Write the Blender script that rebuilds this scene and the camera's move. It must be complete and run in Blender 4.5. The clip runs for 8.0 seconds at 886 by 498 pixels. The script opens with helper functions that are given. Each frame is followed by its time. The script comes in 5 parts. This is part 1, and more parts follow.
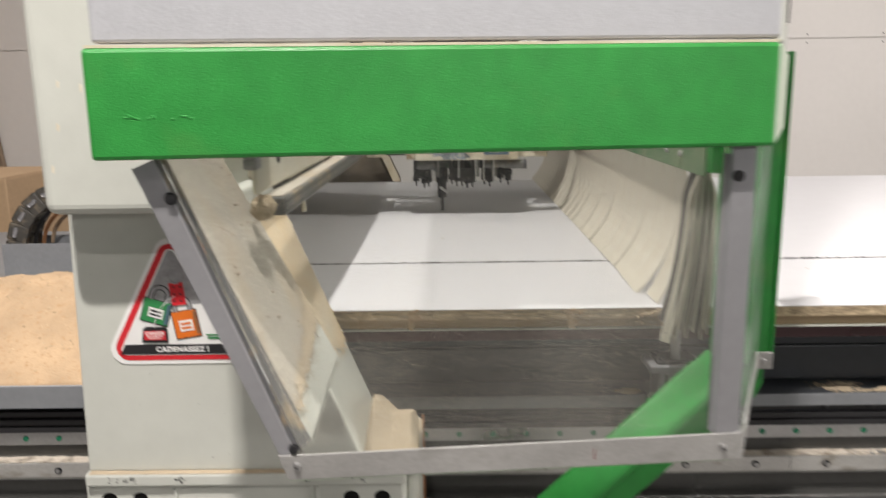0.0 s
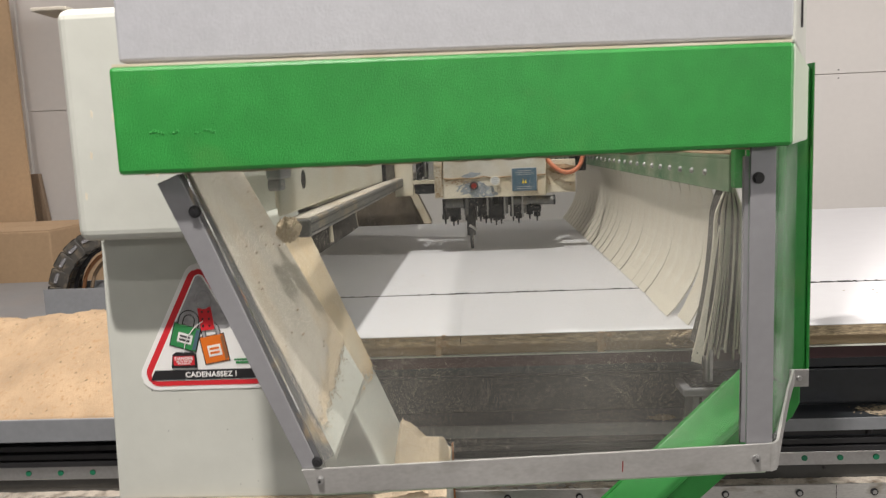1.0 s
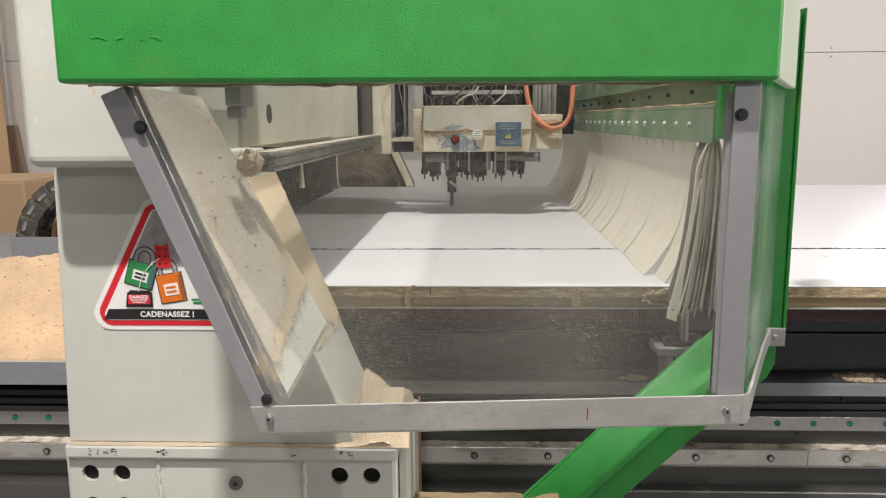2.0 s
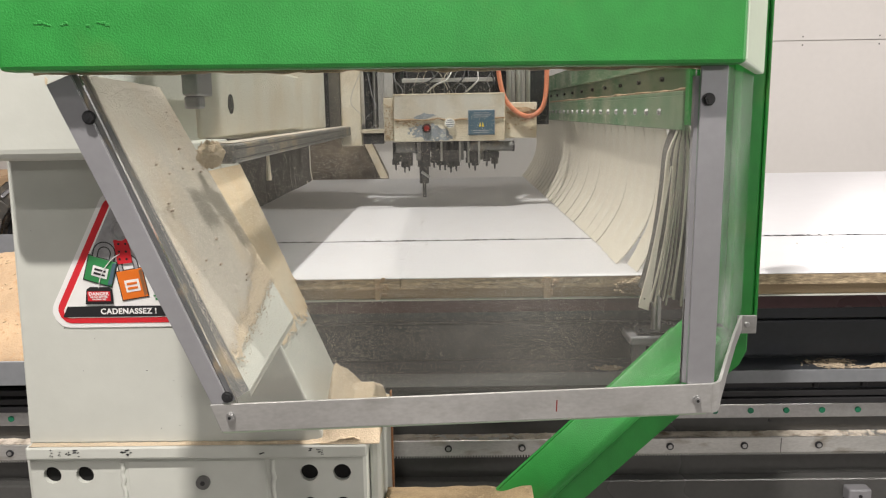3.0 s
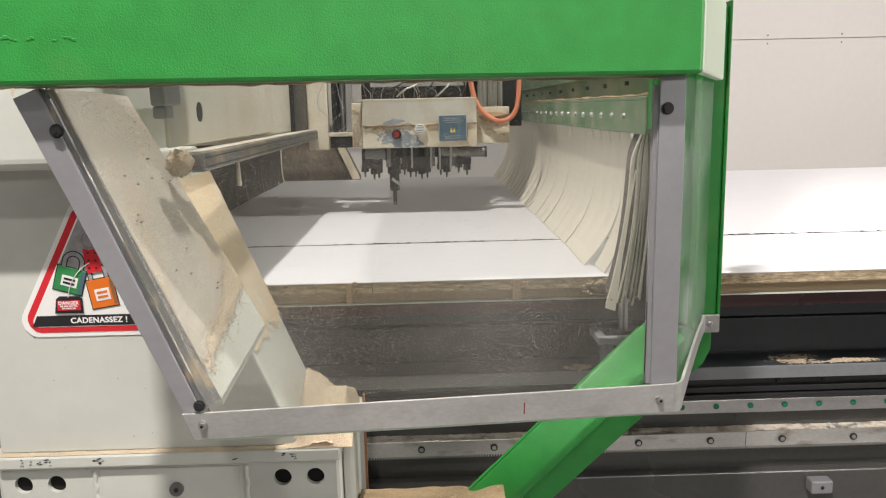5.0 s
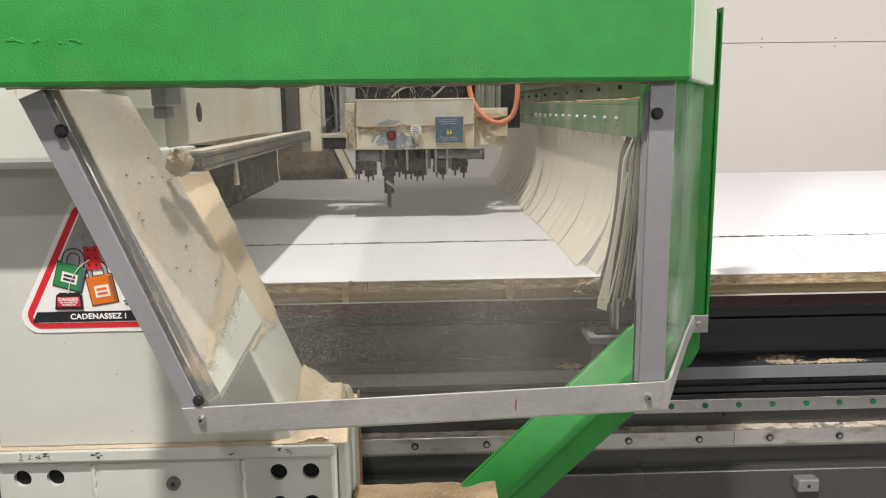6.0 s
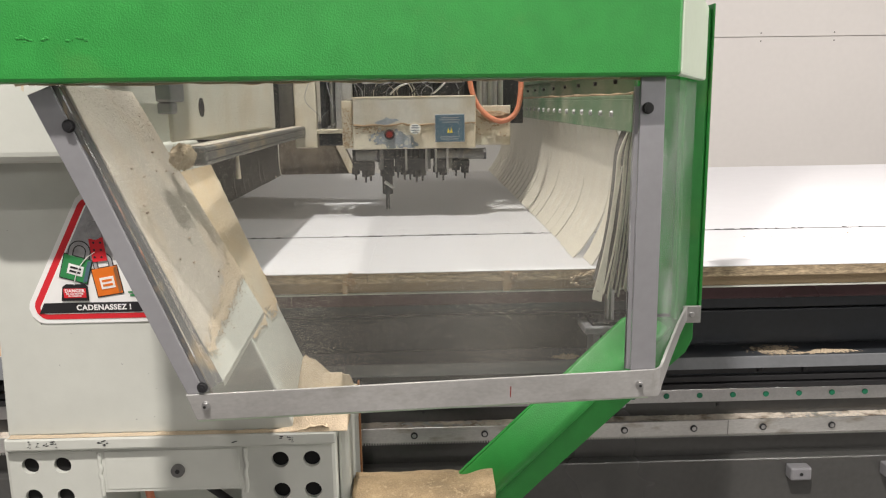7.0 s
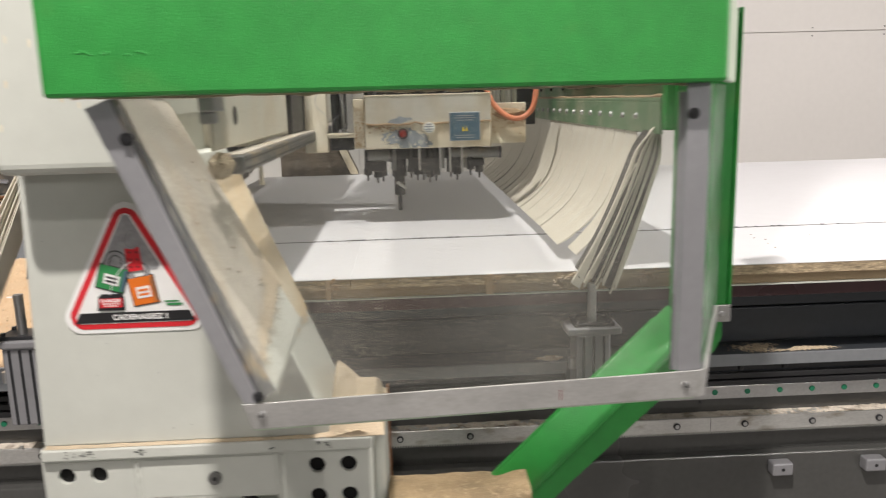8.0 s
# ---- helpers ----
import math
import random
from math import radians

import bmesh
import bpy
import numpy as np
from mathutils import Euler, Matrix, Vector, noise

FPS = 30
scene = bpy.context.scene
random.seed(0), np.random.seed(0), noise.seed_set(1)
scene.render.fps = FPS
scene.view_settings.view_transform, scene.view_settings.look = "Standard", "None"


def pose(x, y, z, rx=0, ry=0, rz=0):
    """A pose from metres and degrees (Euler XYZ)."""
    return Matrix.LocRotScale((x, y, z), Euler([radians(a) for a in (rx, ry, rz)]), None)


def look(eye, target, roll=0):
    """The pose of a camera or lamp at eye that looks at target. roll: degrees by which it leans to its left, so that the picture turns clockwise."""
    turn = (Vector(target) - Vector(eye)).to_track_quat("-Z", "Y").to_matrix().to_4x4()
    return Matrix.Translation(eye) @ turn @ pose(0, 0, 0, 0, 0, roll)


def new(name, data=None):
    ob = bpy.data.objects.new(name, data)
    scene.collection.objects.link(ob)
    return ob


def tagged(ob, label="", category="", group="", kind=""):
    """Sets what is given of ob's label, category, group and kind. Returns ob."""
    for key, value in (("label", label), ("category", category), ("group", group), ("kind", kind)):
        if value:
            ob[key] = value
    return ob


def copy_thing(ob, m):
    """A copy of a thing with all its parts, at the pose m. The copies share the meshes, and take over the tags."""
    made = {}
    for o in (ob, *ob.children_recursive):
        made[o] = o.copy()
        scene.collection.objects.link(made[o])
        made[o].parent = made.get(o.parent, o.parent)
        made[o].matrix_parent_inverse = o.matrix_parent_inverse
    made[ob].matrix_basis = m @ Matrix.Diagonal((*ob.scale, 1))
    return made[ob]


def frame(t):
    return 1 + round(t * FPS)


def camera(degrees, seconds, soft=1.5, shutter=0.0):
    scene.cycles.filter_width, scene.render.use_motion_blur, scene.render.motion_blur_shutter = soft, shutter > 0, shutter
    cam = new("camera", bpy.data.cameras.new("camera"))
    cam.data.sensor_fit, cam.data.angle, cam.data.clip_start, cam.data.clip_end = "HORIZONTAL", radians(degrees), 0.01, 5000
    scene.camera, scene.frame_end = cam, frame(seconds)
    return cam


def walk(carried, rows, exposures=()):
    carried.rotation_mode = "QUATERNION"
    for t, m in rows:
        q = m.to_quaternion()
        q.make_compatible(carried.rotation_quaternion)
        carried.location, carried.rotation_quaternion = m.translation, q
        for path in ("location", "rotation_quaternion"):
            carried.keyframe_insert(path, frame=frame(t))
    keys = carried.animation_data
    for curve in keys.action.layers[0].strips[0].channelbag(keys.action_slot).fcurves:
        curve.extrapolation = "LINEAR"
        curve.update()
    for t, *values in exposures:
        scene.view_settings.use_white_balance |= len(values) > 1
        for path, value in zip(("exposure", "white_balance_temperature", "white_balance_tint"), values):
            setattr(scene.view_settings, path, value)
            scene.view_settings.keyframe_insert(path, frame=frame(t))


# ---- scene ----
cam = camera(59.72, 8.0, soft=1.15, shutter=0.4)
# seconds, eye (x right, y ahead, z up), yaw, pitch, roll
ROWS = [
    (0.0, 0.0000, 0.0000, 1.3273, 0.62, -11.60, -0.86),
    (0.1, 0.0276, -0.0163, 1.3334, 0.21, -12.57, -1.02),
    (0.2, 0.0444, -0.0170, 1.3323, 0.49, -13.13, -1.67),
    (0.3, 0.0529, -0.0131, 1.3298, 0.91, -13.26, -2.64),
    (0.4, 0.0535, -0.0081, 1.3283, 1.28, -13.18, -3.57),
    (0.5, 0.0536, -0.0089, 1.3265, 1.64, -12.66, -4.20),
    (1.0, 0.0166, -0.0109, 1.2841, 3.25, -7.64, -2.48),
    (1.5, 0.0266, 0.0091, 1.2440, 3.42, -8.33, -0.60),
    (2.0, 0.0375, 0.0267, 1.2355, 2.34, -9.52, -0.44),
    (3.5, 0.0545, 0.0467, 1.2292, 0.21, -10.18, -1.14),
    (4.0, 0.0563, 0.0457, 1.2337, -0.36, -10.32, -1.34),
    (4.5, 0.0575, 0.0397, 1.2400, -0.90, -10.33, -1.57),
    (6.0, 0.0571, 0.0137, 1.2463, -1.56, -10.36, -0.79),
    (6.5, 0.0601, 0.0017, 1.2500, -1.56, -10.55, -0.80),
    (7.0, 0.0615, -0.0089, 1.2469, -1.45, -10.76, -0.88),
    (7.5, 0.0625, -0.0113, 1.2528, -1.50, -10.96, -0.97),
    (7.8, 0.0627, -0.0118, 1.2570, -1.83, -10.99, -1.14),
    (7.9, 0.0621, -0.0122, 1.2602, -2.14, -11.07, -1.24),
    (8.0, 0.0669, -0.0121, 1.2593, -2.51, -10.98, -1.56),
]
walk(cam, [(t, pose(x, y, z, 90 + pitch, 0, yaw) @ pose(0, 0, 0, 0, 0, roll)) for t, x, y, z, yaw, pitch, roll in ROWS], exposures=((0.0, -0.05), (0.5, -0.06), (1.0, -0.18), (1.5, -0.05), (2.0, -0.01), (3.5, 0.09), (4.5, 0.09), (6.5, 0.05), (8.0, 0.02)))

# ---- light: a closed workshop under unseen ceiling fixtures and added fill lamps ----
world = bpy.data.worlds.new("workshop_air")
scene.world = world
world.use_nodes = True
world.node_tree.nodes["Background"].inputs[0].default_value = (1.0, 0.97, 0.93, 1)
world.node_tree.nodes["Background"].inputs[1].default_value = 0.02


LAMP = 82


def area_lamp(x, y, z, sx, sy, watts, color=(1.0, 0.93, 0.875)):
    data = bpy.data.lights.new("unseen_lamp", "AREA")
    data.shape, data.size, data.size_y, data.energy, data.color = "RECTANGLE", sx, sy, watts, color
    ob = new("unseen_lamp", data)
    ob.matrix_world = pose(x, y, z)
    return ob


# unseen fixtures: one row runs over the machine, another beside it
for x, y, share in ((-0.25, -1.83, 0.40), (-0.36, -0.43, 1.85), (-0.25, 0.97, 1.08), (-0.25, 3.77, 0.08)):
    area_lamp(x, y, 3.70, 0.10, 0.10, LAMP * share)
area_lamp(3.3, 1.15, 3.70, 0.12, 0.12, LAMP * 1.75)
# two unseen lamps near the back wall, added to brighten it
for x, share in ((-4.2, 0.65), (4.2, 0.12)):
    area_lamp(x, 3.1, 3.70, 1.6, 0.3, LAMP * share)
# long unseen fill lamp high behind the camera, in a made-up wall opening
front_fill = area_lamp(3.2, -7.9, 3.30, 5.6, 0.24, 150, (1.0, 0.96, 0.91))
front_fill.matrix_world = look((3.2, -7.88, 3.30), (0.0, 1.0, 1.2))

# unseen fill lamp beyond the machine's far end, added to light the side panel
side_fill = area_lamp(7.9, 0.4, 2.2, 2.0, 1.2, 25, (1.0, 0.95, 0.89))
side_fill.data.spread = math.radians(70)
side_fill.matrix_world = look((7.92, 0.4, 2.2), (0.0, 0.9, 1.1))

# ---- building helpers ----
ORIGIN = {}


def place_mesh(ob, bm, origin, mats):
    bmesh.ops.translate(bm, verts=bm.verts, vec=-Vector(origin))
    bmesh.ops.recalc_face_normals(bm, faces=bm.faces)
    bm.to_mesh(ob.data)
    bm.free()
    for m in (mats if isinstance(mats, (list, tuple)) else [mats]):
        ob.data.materials.append(m)


def thing(name, origin, label, category, group="", kind=""):
    """An empty at the base of a thing."""
    ob = new(name)
    ob.empty_display_size = 0.05
    ob.location = origin
    ORIGIN[ob.name] = Vector(origin)
    return tagged(ob, label, category, group, kind)


def solid(name, bm, material, label, category, group="", kind="", origin=(0, 0, 0), smooth=False):
    """A thing of one mesh."""
    ob = new(name, bpy.data.meshes.new(name))
    place_mesh(ob, bm, origin, material)
    ob.location = origin
    ORIGIN[ob.name] = Vector(origin)
    if smooth:
        ob.data.shade_smooth()
    return tagged(ob, label, category, group, kind)


def part(name, bm, material, parent, label="", origin=None, smooth=False):
    """One mesh under a thing or a part; bm is in world metres."""
    o = ORIGIN[parent.name] if origin is None else Vector(origin)
    ob = new(name, bpy.data.meshes.new(name))
    place_mesh(ob, bm, o, material)
    ob.parent = parent
    ob.location = o - ORIGIN[parent.name]
    ORIGIN[ob.name] = o
    if smooth:
        ob.data.shade_smooth()
    if label:
        ob["label"] = label
    return ob


def twin(ob, shift, parent=None):
    """Another piece on the same mesh, moved by shift."""
    o = ob.copy()
    scene.collection.objects.link(o)
    if parent is not None:
        o.parent = parent
    o.location = ob.location + Vector(shift)
    ORIGIN[o.name] = ORIGIN[ob.name] + Vector(shift)
    return o


def box(x0, x1, y0, y1, z0, z1, bev=0.0, bm=None, seg=2):
    bm = bm or bmesh.new()
    v = [bm.verts.new(p) for p in ((x0, y0, z0), (x1, y0, z0), (x1, y1, z0), (x0, y1, z0), (x0, y0, z1), (x1, y0, z1), (x1, y1, z1), (x0, y1, z1))]
    f = [bm.faces.new([v[i] for i in q]) for q in ((3, 2, 1, 0), (4, 5, 6, 7), (0, 1, 5, 4), (1, 2, 6, 5), (2, 3, 7, 6), (3, 0, 4, 7))]
    if bev:
        bmesh.ops.bevel(bm, geom=list({e for q in f for e in q.edges}), offset=bev, segments=seg, affect="EDGES", profile=0.5)
    return bm


def hexa(low, high, bm=None, bev=0.0):
    """A solid between two quads given corner by corner."""
    bm = bm or bmesh.new()
    a, b = [bm.verts.new(p) for p in low], [bm.verts.new(p) for p in high]
    n = len(a)
    f = [bm.faces.new(list(reversed(a))), bm.faces.new(b)]
    f += [bm.faces.new((a[i], a[(i + 1) % n], b[(i + 1) % n], b[i])) for i in range(n)]
    if bev:
        bmesh.ops.bevel(bm, geom=list({e for q in f for e in q.edges}), offset=bev, segments=2, affect="EDGES", profile=0.5)
    return bm


def plate_xz(pts, y0, y1, bm=None, bev=0.0):
    """A polygon of (x, z) given thickness from y0 to y1."""
    return hexa([(x, y0, z) for x, z in pts], [(x, y1, z) for x, z in pts], bm, bev)


def slab(p, q, z0, z1, t, bm=None, bev=0.0):
    """An upright panel from p to q (x, y), t thick to its left-hand side."""
    d = Vector((q[0] - p[0], q[1] - p[1])).normalized()
    n = Vector((-d.y, d.x)) * t
    ring = [(p[0], p[1]), (q[0], q[1]), (q[0] + n.x, q[1] + n.y), (p[0] + n.x, p[1] + n.y)]
    return hexa([(x, y, z0) for x, y in ring], [(x, y, z1) for x, y in ring], bm, bev)


def rod(p, q, r, seg=12, r2=None, bm=None, rings=()):
    """A round bar from p to q."""
    bm = bm or bmesh.new()
    p, q = Vector(p), Vector(q)
    d = (q - p).normalized()
    u = d.orthogonal().normalized()
    w = d.cross(u)
    rows = []
    for c, rr in ((p, r), (q, r if r2 is None else r2)):
        rows.append([bm.verts.new(c + rr * (math.cos(2 * math.pi * k / seg) * u + math.sin(2 * math.pi * k / seg) * w)) for k in range(seg)])
    for k in range(seg):
        bm.faces.new((rows[0][k], rows[0][(k + 1) % seg], rows[1][(k + 1) % seg], rows[1][k]))
    bm.faces.new(list(reversed(rows[0])))
    bm.faces.new(rows[1])
    return bm


def hose(pts, r, seg=10, bm=None):
    """A round tube along points, smoothed between them."""
    bm = bm or bmesh.new()
    P = [Vector(p) for p in pts]
    fine = []
    for i in range(len(P) - 1):
        a, b, c, d = P[max(i - 1, 0)], P[i], P[i + 1], P[min(i + 2, len(P) - 1)]
        for k in range(6):
            s = k / 6
            fine.append(0.5 * ((2 * b) + (c - a) * s + (2 * a - 5 * b + 4 * c - d) * s * s + (3 * b - a - 3 * c + d) * s ** 3))
    fine.append(P[-1])
    rows, u = [], None
    for i, c in enumerate(fine):
        d = (fine[min(i + 1, len(fine) - 1)] - fine[max(i - 1, 0)]).normalized()
        u = d.orthogonal().normalized() if u is None else (u - d * u.dot(d)).normalized()
        w = d.cross(u)
        rows.append([bm.verts.new(c + r * (math.cos(2 * math.pi * k / seg) * u + math.sin(2 * math.pi * k / seg) * w)) for k in range(seg)])
    for a, b in zip(rows, rows[1:]):
        for k in range(seg):
            bm.faces.new((a[k], a[(k + 1) % seg], b[(k + 1) % seg], b[k]))
    bm.faces.new(list(reversed(rows[0])))
    bm.faces.new(rows[-1])
    return bm


def cut(ob, *cutters):
    """Take shapes (bmeshes in world metres) out of a mesh for good."""
    for bm in cutters:
        tool = new("tool", bpy.data.meshes.new("tool"))
        o = ORIGIN[ob.name]
        bmesh.ops.translate(bm, verts=bm.verts, vec=-o)
        bmesh.ops.recalc_face_normals(bm, faces=bm.faces)
        bm.to_mesh(tool.data)
        bm.free()
        tool.matrix_world = Matrix.Translation(o)
        bpy.context.view_layer.update()
        mod = ob.modifiers.new("cut", "BOOLEAN")
        mod.operation, mod.object, mod.solver = "DIFFERENCE", tool, "EXACT"
        done = bpy.data.meshes.new_from_object(ob.evaluated_get(bpy.context.evaluated_depsgraph_get()))
        ob.modifiers.clear()
        ob.data = done
        bpy.data.objects.remove(tool)
    return ob


def lump_sheet(x0, x1, y0, y1, nx, ny, height, thick=None, bm=None):
    """A closed heap whose upper side follows height(x, y) and whose lower side lies at a level; thick: leave out what is thinner."""
    bm = bm or bmesh.new()
    top, low = {}, {}
    for i in range(nx + 1):
        for j in range(ny + 1):
            x, y = x0 + (x1 - x0) * i / nx, y0 + (y1 - y0) * j / ny
            h, b = height(x, y)
            top[i, j], low[i, j] = bm.verts.new((x, y, max(h, b + 0.0005))), bm.verts.new((x, y, b))
    if thick:
        # a thin spill: only where something lies
        for i in range(nx):
            for j in range(ny):
                q = (top[i, j], top[i + 1, j], top[i + 1, j + 1], top[i, j + 1])
                if max(v.co.z for v in q) > low[0, 0].co.z + thick:
                    bm.faces.new(q)
        bmesh.ops.delete(bm, geom=[v for v in bm.verts if not v.link_faces], context="VERTS")
        return bm
    for i in range(nx):
        for j in range(ny):
            bm.faces.new((top[i, j], top[i + 1, j], top[i + 1, j + 1], top[i, j + 1]))
            bm.faces.new((low[i, j + 1], low[i + 1, j + 1], low[i + 1, j], low[i, j]))
    edge = [(i, 0) for i in range(nx)] + [(nx, j) for j in range(ny)] + [(i, ny) for i in range(nx, 0, -1)] + [(0, j) for j in range(ny, 0, -1)]
    for a, b in zip(edge, edge[1:] + edge[:1]):
        bm.faces.new((low[a], low[b], top[b], top[a]))
    return bm


# ---- materials ----
def surface(name, col, rough=0.5, metal=0.0, var=0.10, scale=4.0, fine=90.0, bump=0.05, bump_scale=300.0, dirt=None, coat=0.0, stretch=(1, 1, 1)):
    """Paint, metal or board: large stains, fine grain and relief; dirt is (colour, share, size, softness)."""
    m = bpy.data.materials.new(name)
    m.use_nodes = True
    nt = m.node_tree
    N, L = nt.nodes, nt.links
    b = N["Principled BSDF"]
    tc = N.new("ShaderNodeTexCoord")
    mp = N.new("ShaderNodeMapping")
    mp.inputs["Scale"].default_value = stretch
    L.new(tc.outputs["Object"], mp.inputs[0])

    def grain(s, detail=4.0):
        n = N.new("ShaderNodeTexNoise")
        n.inputs["Scale"].default_value, n.inputs["Detail"].default_value = s, detail
        L.new(mp.outputs[0], n.inputs["Vector"])
        return n.outputs[0]

    def scaled(value, lo, hi):
        r = N.new("ShaderNodeMapRange")
        r.inputs["To Min"].default_value, r.inputs["To Max"].default_value = lo, hi
        r.inputs["From Min"].default_value, r.inputs["From Max"].default_value = 0.3, 0.7
        L.new(value, r.inputs[0])
        return r.outputs[0]

    def times(a, b_):
        q = N.new("ShaderNodeMath")
        q.operation = "MULTIPLY"
        L.new(a, q.inputs[0])
        L.new(b_, q.inputs[1])
        return q.outputs[0]

    big, small = grain(scale), grain(fine, 6.0)
    shade = times(scaled(big, 1 - var, 1 + var), scaled(small, 1 - var * 0.7, 1 + var * 0.7))
    mix = N.new("ShaderNodeMix")
    mix.data_type, mix.blend_type = "RGBA", "MULTIPLY"
    mix.inputs["Factor"].default_value = 1.0
    mix.inputs[6].default_value = (*col, 1)
    L.new(shade, mix.inputs[7])
    out = mix.outputs[2]
    if dirt:
        dcol, share, dsize, soft = dirt
        r = N.new("ShaderNodeMapRange")
        mid = 0.62 - 0.24 * share
        r.inputs["From Min"].default_value, r.inputs["From Max"].default_value = mid - soft, mid + soft
        L.new(grain(dsize, 8.0), r.inputs[0])
        d = N.new("ShaderNodeMix")
        d.data_type = "RGBA"
        L.new(r.outputs[0], d.inputs["Factor"])
        L.new(out, d.inputs[6])
        d.inputs[7].default_value = (*dcol, 1)
        out = d.outputs[2]
    L.new(out, b.inputs["Base Color"])
    L.new(scaled(big, max(rough - 0.08, 0.02), min(rough + 0.08, 1)), b.inputs["Roughness"])
    b.inputs["Metallic"].default_value = metal
    b.inputs["Coat Weight"].default_value = coat
    if bump:
        n = N.new("ShaderNodeBump")
        n.inputs["Strength"].default_value, n.inputs["Distance"].default_value = bump, 0.002
        L.new(grain(bump_scale, 3.0), n.inputs["Height"])
        L.new(n.outputs[0], b.inputs["Normal"])
    return m


def clear_plastic(name, haze, specks, size=640.0, gloss=1.45, rough=0.06, dust=(0.70, 0.68, 0.62)):
    """Acrylic sheet, seen through, with settled dust and specks."""
    m = bpy.data.materials.new(name)
    m.use_nodes = True
    N, L = m.node_tree.nodes, m.node_tree.links
    N.clear()
    out = N.new("ShaderNodeOutputMaterial")
    tr, gl, df = N.new("ShaderNodeBsdfTransparent"), N.new("ShaderNodeBsdfGlossy"), N.new("ShaderNodeBsdfDiffuse")
    tr.inputs[0].default_value = (0.95, 0.965, 0.955, 1)
    gl.inputs["Roughness"].default_value = rough
    df.inputs[0].default_value = (*dust, 1)
    fr = N.new("ShaderNodeFresnel")
    fr.inputs[0].default_value = gloss
    a, b = N.new("ShaderNodeMixShader"), N.new("ShaderNodeMixShader")
    if gloss > 1:
        L.new(fr.outputs[0], a.inputs[0])
    else:
        a.inputs[0].default_value = gloss
    L.new(tr.outputs[0], a.inputs[1])
    L.new(gl.outputs[0], a.inputs[2])
    tc = N.new("ShaderNodeTexCoord")

    def band(s, lo, hi, top, detail=2.0):
        n = N.new("ShaderNodeTexNoise")
        n.inputs["Scale"].default_value, n.inputs["Detail"].default_value = s, detail
        L.new(tc.outputs["Object"], n.inputs["Vector"])
        r = N.new("ShaderNodeMapRange")
        r.inputs["From Min"].default_value, r.inputs["From Max"].default_value, r.inputs["To Max"].default_value = lo, hi, top
        L.new(n.outputs[0], r.inputs[0])
        return r.outputs[0]

    add = N.new("ShaderNodeMath")
    add.operation = "ADD"
    split, flat = N.new("ShaderNodeSeparateXYZ"), N.new("ShaderNodeCombineXYZ")
    L.new(tc.outputs["Object"], split.inputs[0])
    L.new(split.outputs[0], flat.inputs[0])
    L.new(split.outputs[2], flat.inputs[1])
    dots = N.new("ShaderNodeTexVoronoi")
    dots.voronoi_dimensions = "2D"
    dots.inputs["Scale"].default_value = size
    L.new(flat.outputs[0], dots.inputs["Vector"])
    near = N.new("ShaderNodeMapRange")
    near.inputs["From Min"].default_value, near.inputs["From Max"].default_value = 0.30, 0.18
    L.new(dots.outputs["Distance"], near.inputs[0])
    pick = N.new("ShaderNodeMapRange")
    pick.inputs["From Min"].default_value, pick.inputs["From Max"].default_value, pick.inputs["To Max"].default_value = 0.55, 0.95, specks
    L.new(dots.outputs["Color"], pick.inputs[0])
    dot = N.new("ShaderNodeMath")
    dot.operation = "MULTIPLY"
    L.new(near.outputs[0], dot.inputs[0])
    L.new(pick.outputs[0], dot.inputs[1])
    L.new(dot.outputs[0], add.inputs[0])
    veil = N.new("ShaderNodeMath")
    veil.operation = "ADD"
    L.new(band(7.0, 0.35, 0.75, haze, 5.0), veil.inputs[0])
    L.new(band(3.4, 0.48, 0.75, haze * 3.0, 4.0), veil.inputs[1])
    L.new(veil.outputs[0], add.inputs[1])
    L.new(add.outputs[0], b.inputs[0])
    L.new(a.outputs[0], b.inputs[1])
    L.new(df.outputs[0], b.inputs[2])
    L.new(b.outputs[0], out.inputs[0])
    return m


GREEN = surface("green_enamel", (0.028, 0.265, 0.047), 0.42, var=0.10, scale=5, fine=40, bump=0.24, bump_scale=620, dirt=((0.10, 0.26, 0.06), -0.35, 9, 0.14))
GREEN_DUSTY = surface("dusty_green_enamel", (0.075, 0.215, 0.095), 0.65, var=0.12, dirt=((0.40, 0.42, 0.30), 0.20, 9, 0.25))
PALE = surface("pale_grey_enamel", (0.56, 0.575, 0.53), 0.45, var=0.04, scale=3, fine=30, bump=0.05, bump_scale=240, dirt=((0.48, 0.42, 0.32), -0.75, 22, 0.05))
PALE_SIDE = surface("pale_green_enamel", (0.56, 0.66, 0.52), 0.45, var=0.04)
CREAM = surface("dusty_cream_enamel", (0.68, 0.63, 0.51), 0.6, var=0.08, dirt=((0.52, 0.41, 0.26), 0.05, 12, 0.16))
DUSTY = surface("dust_caked_enamel", (0.43, 0.395, 0.34), 0.9, var=0.16, fine=420, bump=0.3, bump_scale=700, dirt=((0.45, 0.35, 0.23), -0.15, 9, 0.16))
TAN_DUST = surface("tan_dust", (0.62, 0.48, 0.31), 0.9, var=0.10, fine=300, bump=0.4, bump_scale=500, dirt=((0.60, 0.56, 0.46), 0.10, 9, 0.2))
GREY_PANEL = surface("blue_grey_enamel", (0.46, 0.47, 0.50), 0.4, var=0.05, bump=0.15, bump_scale=330)
ALU = surface("mill_aluminium", (0.48, 0.475, 0.465), 0.42, 0.6, var=0.10, scale=9, fine=160, bump=0.05, bump_scale=500, dirt=((0.36, 0.35, 0.33), -0.3, 26, 0.12), stretch=(1, 1, 2))
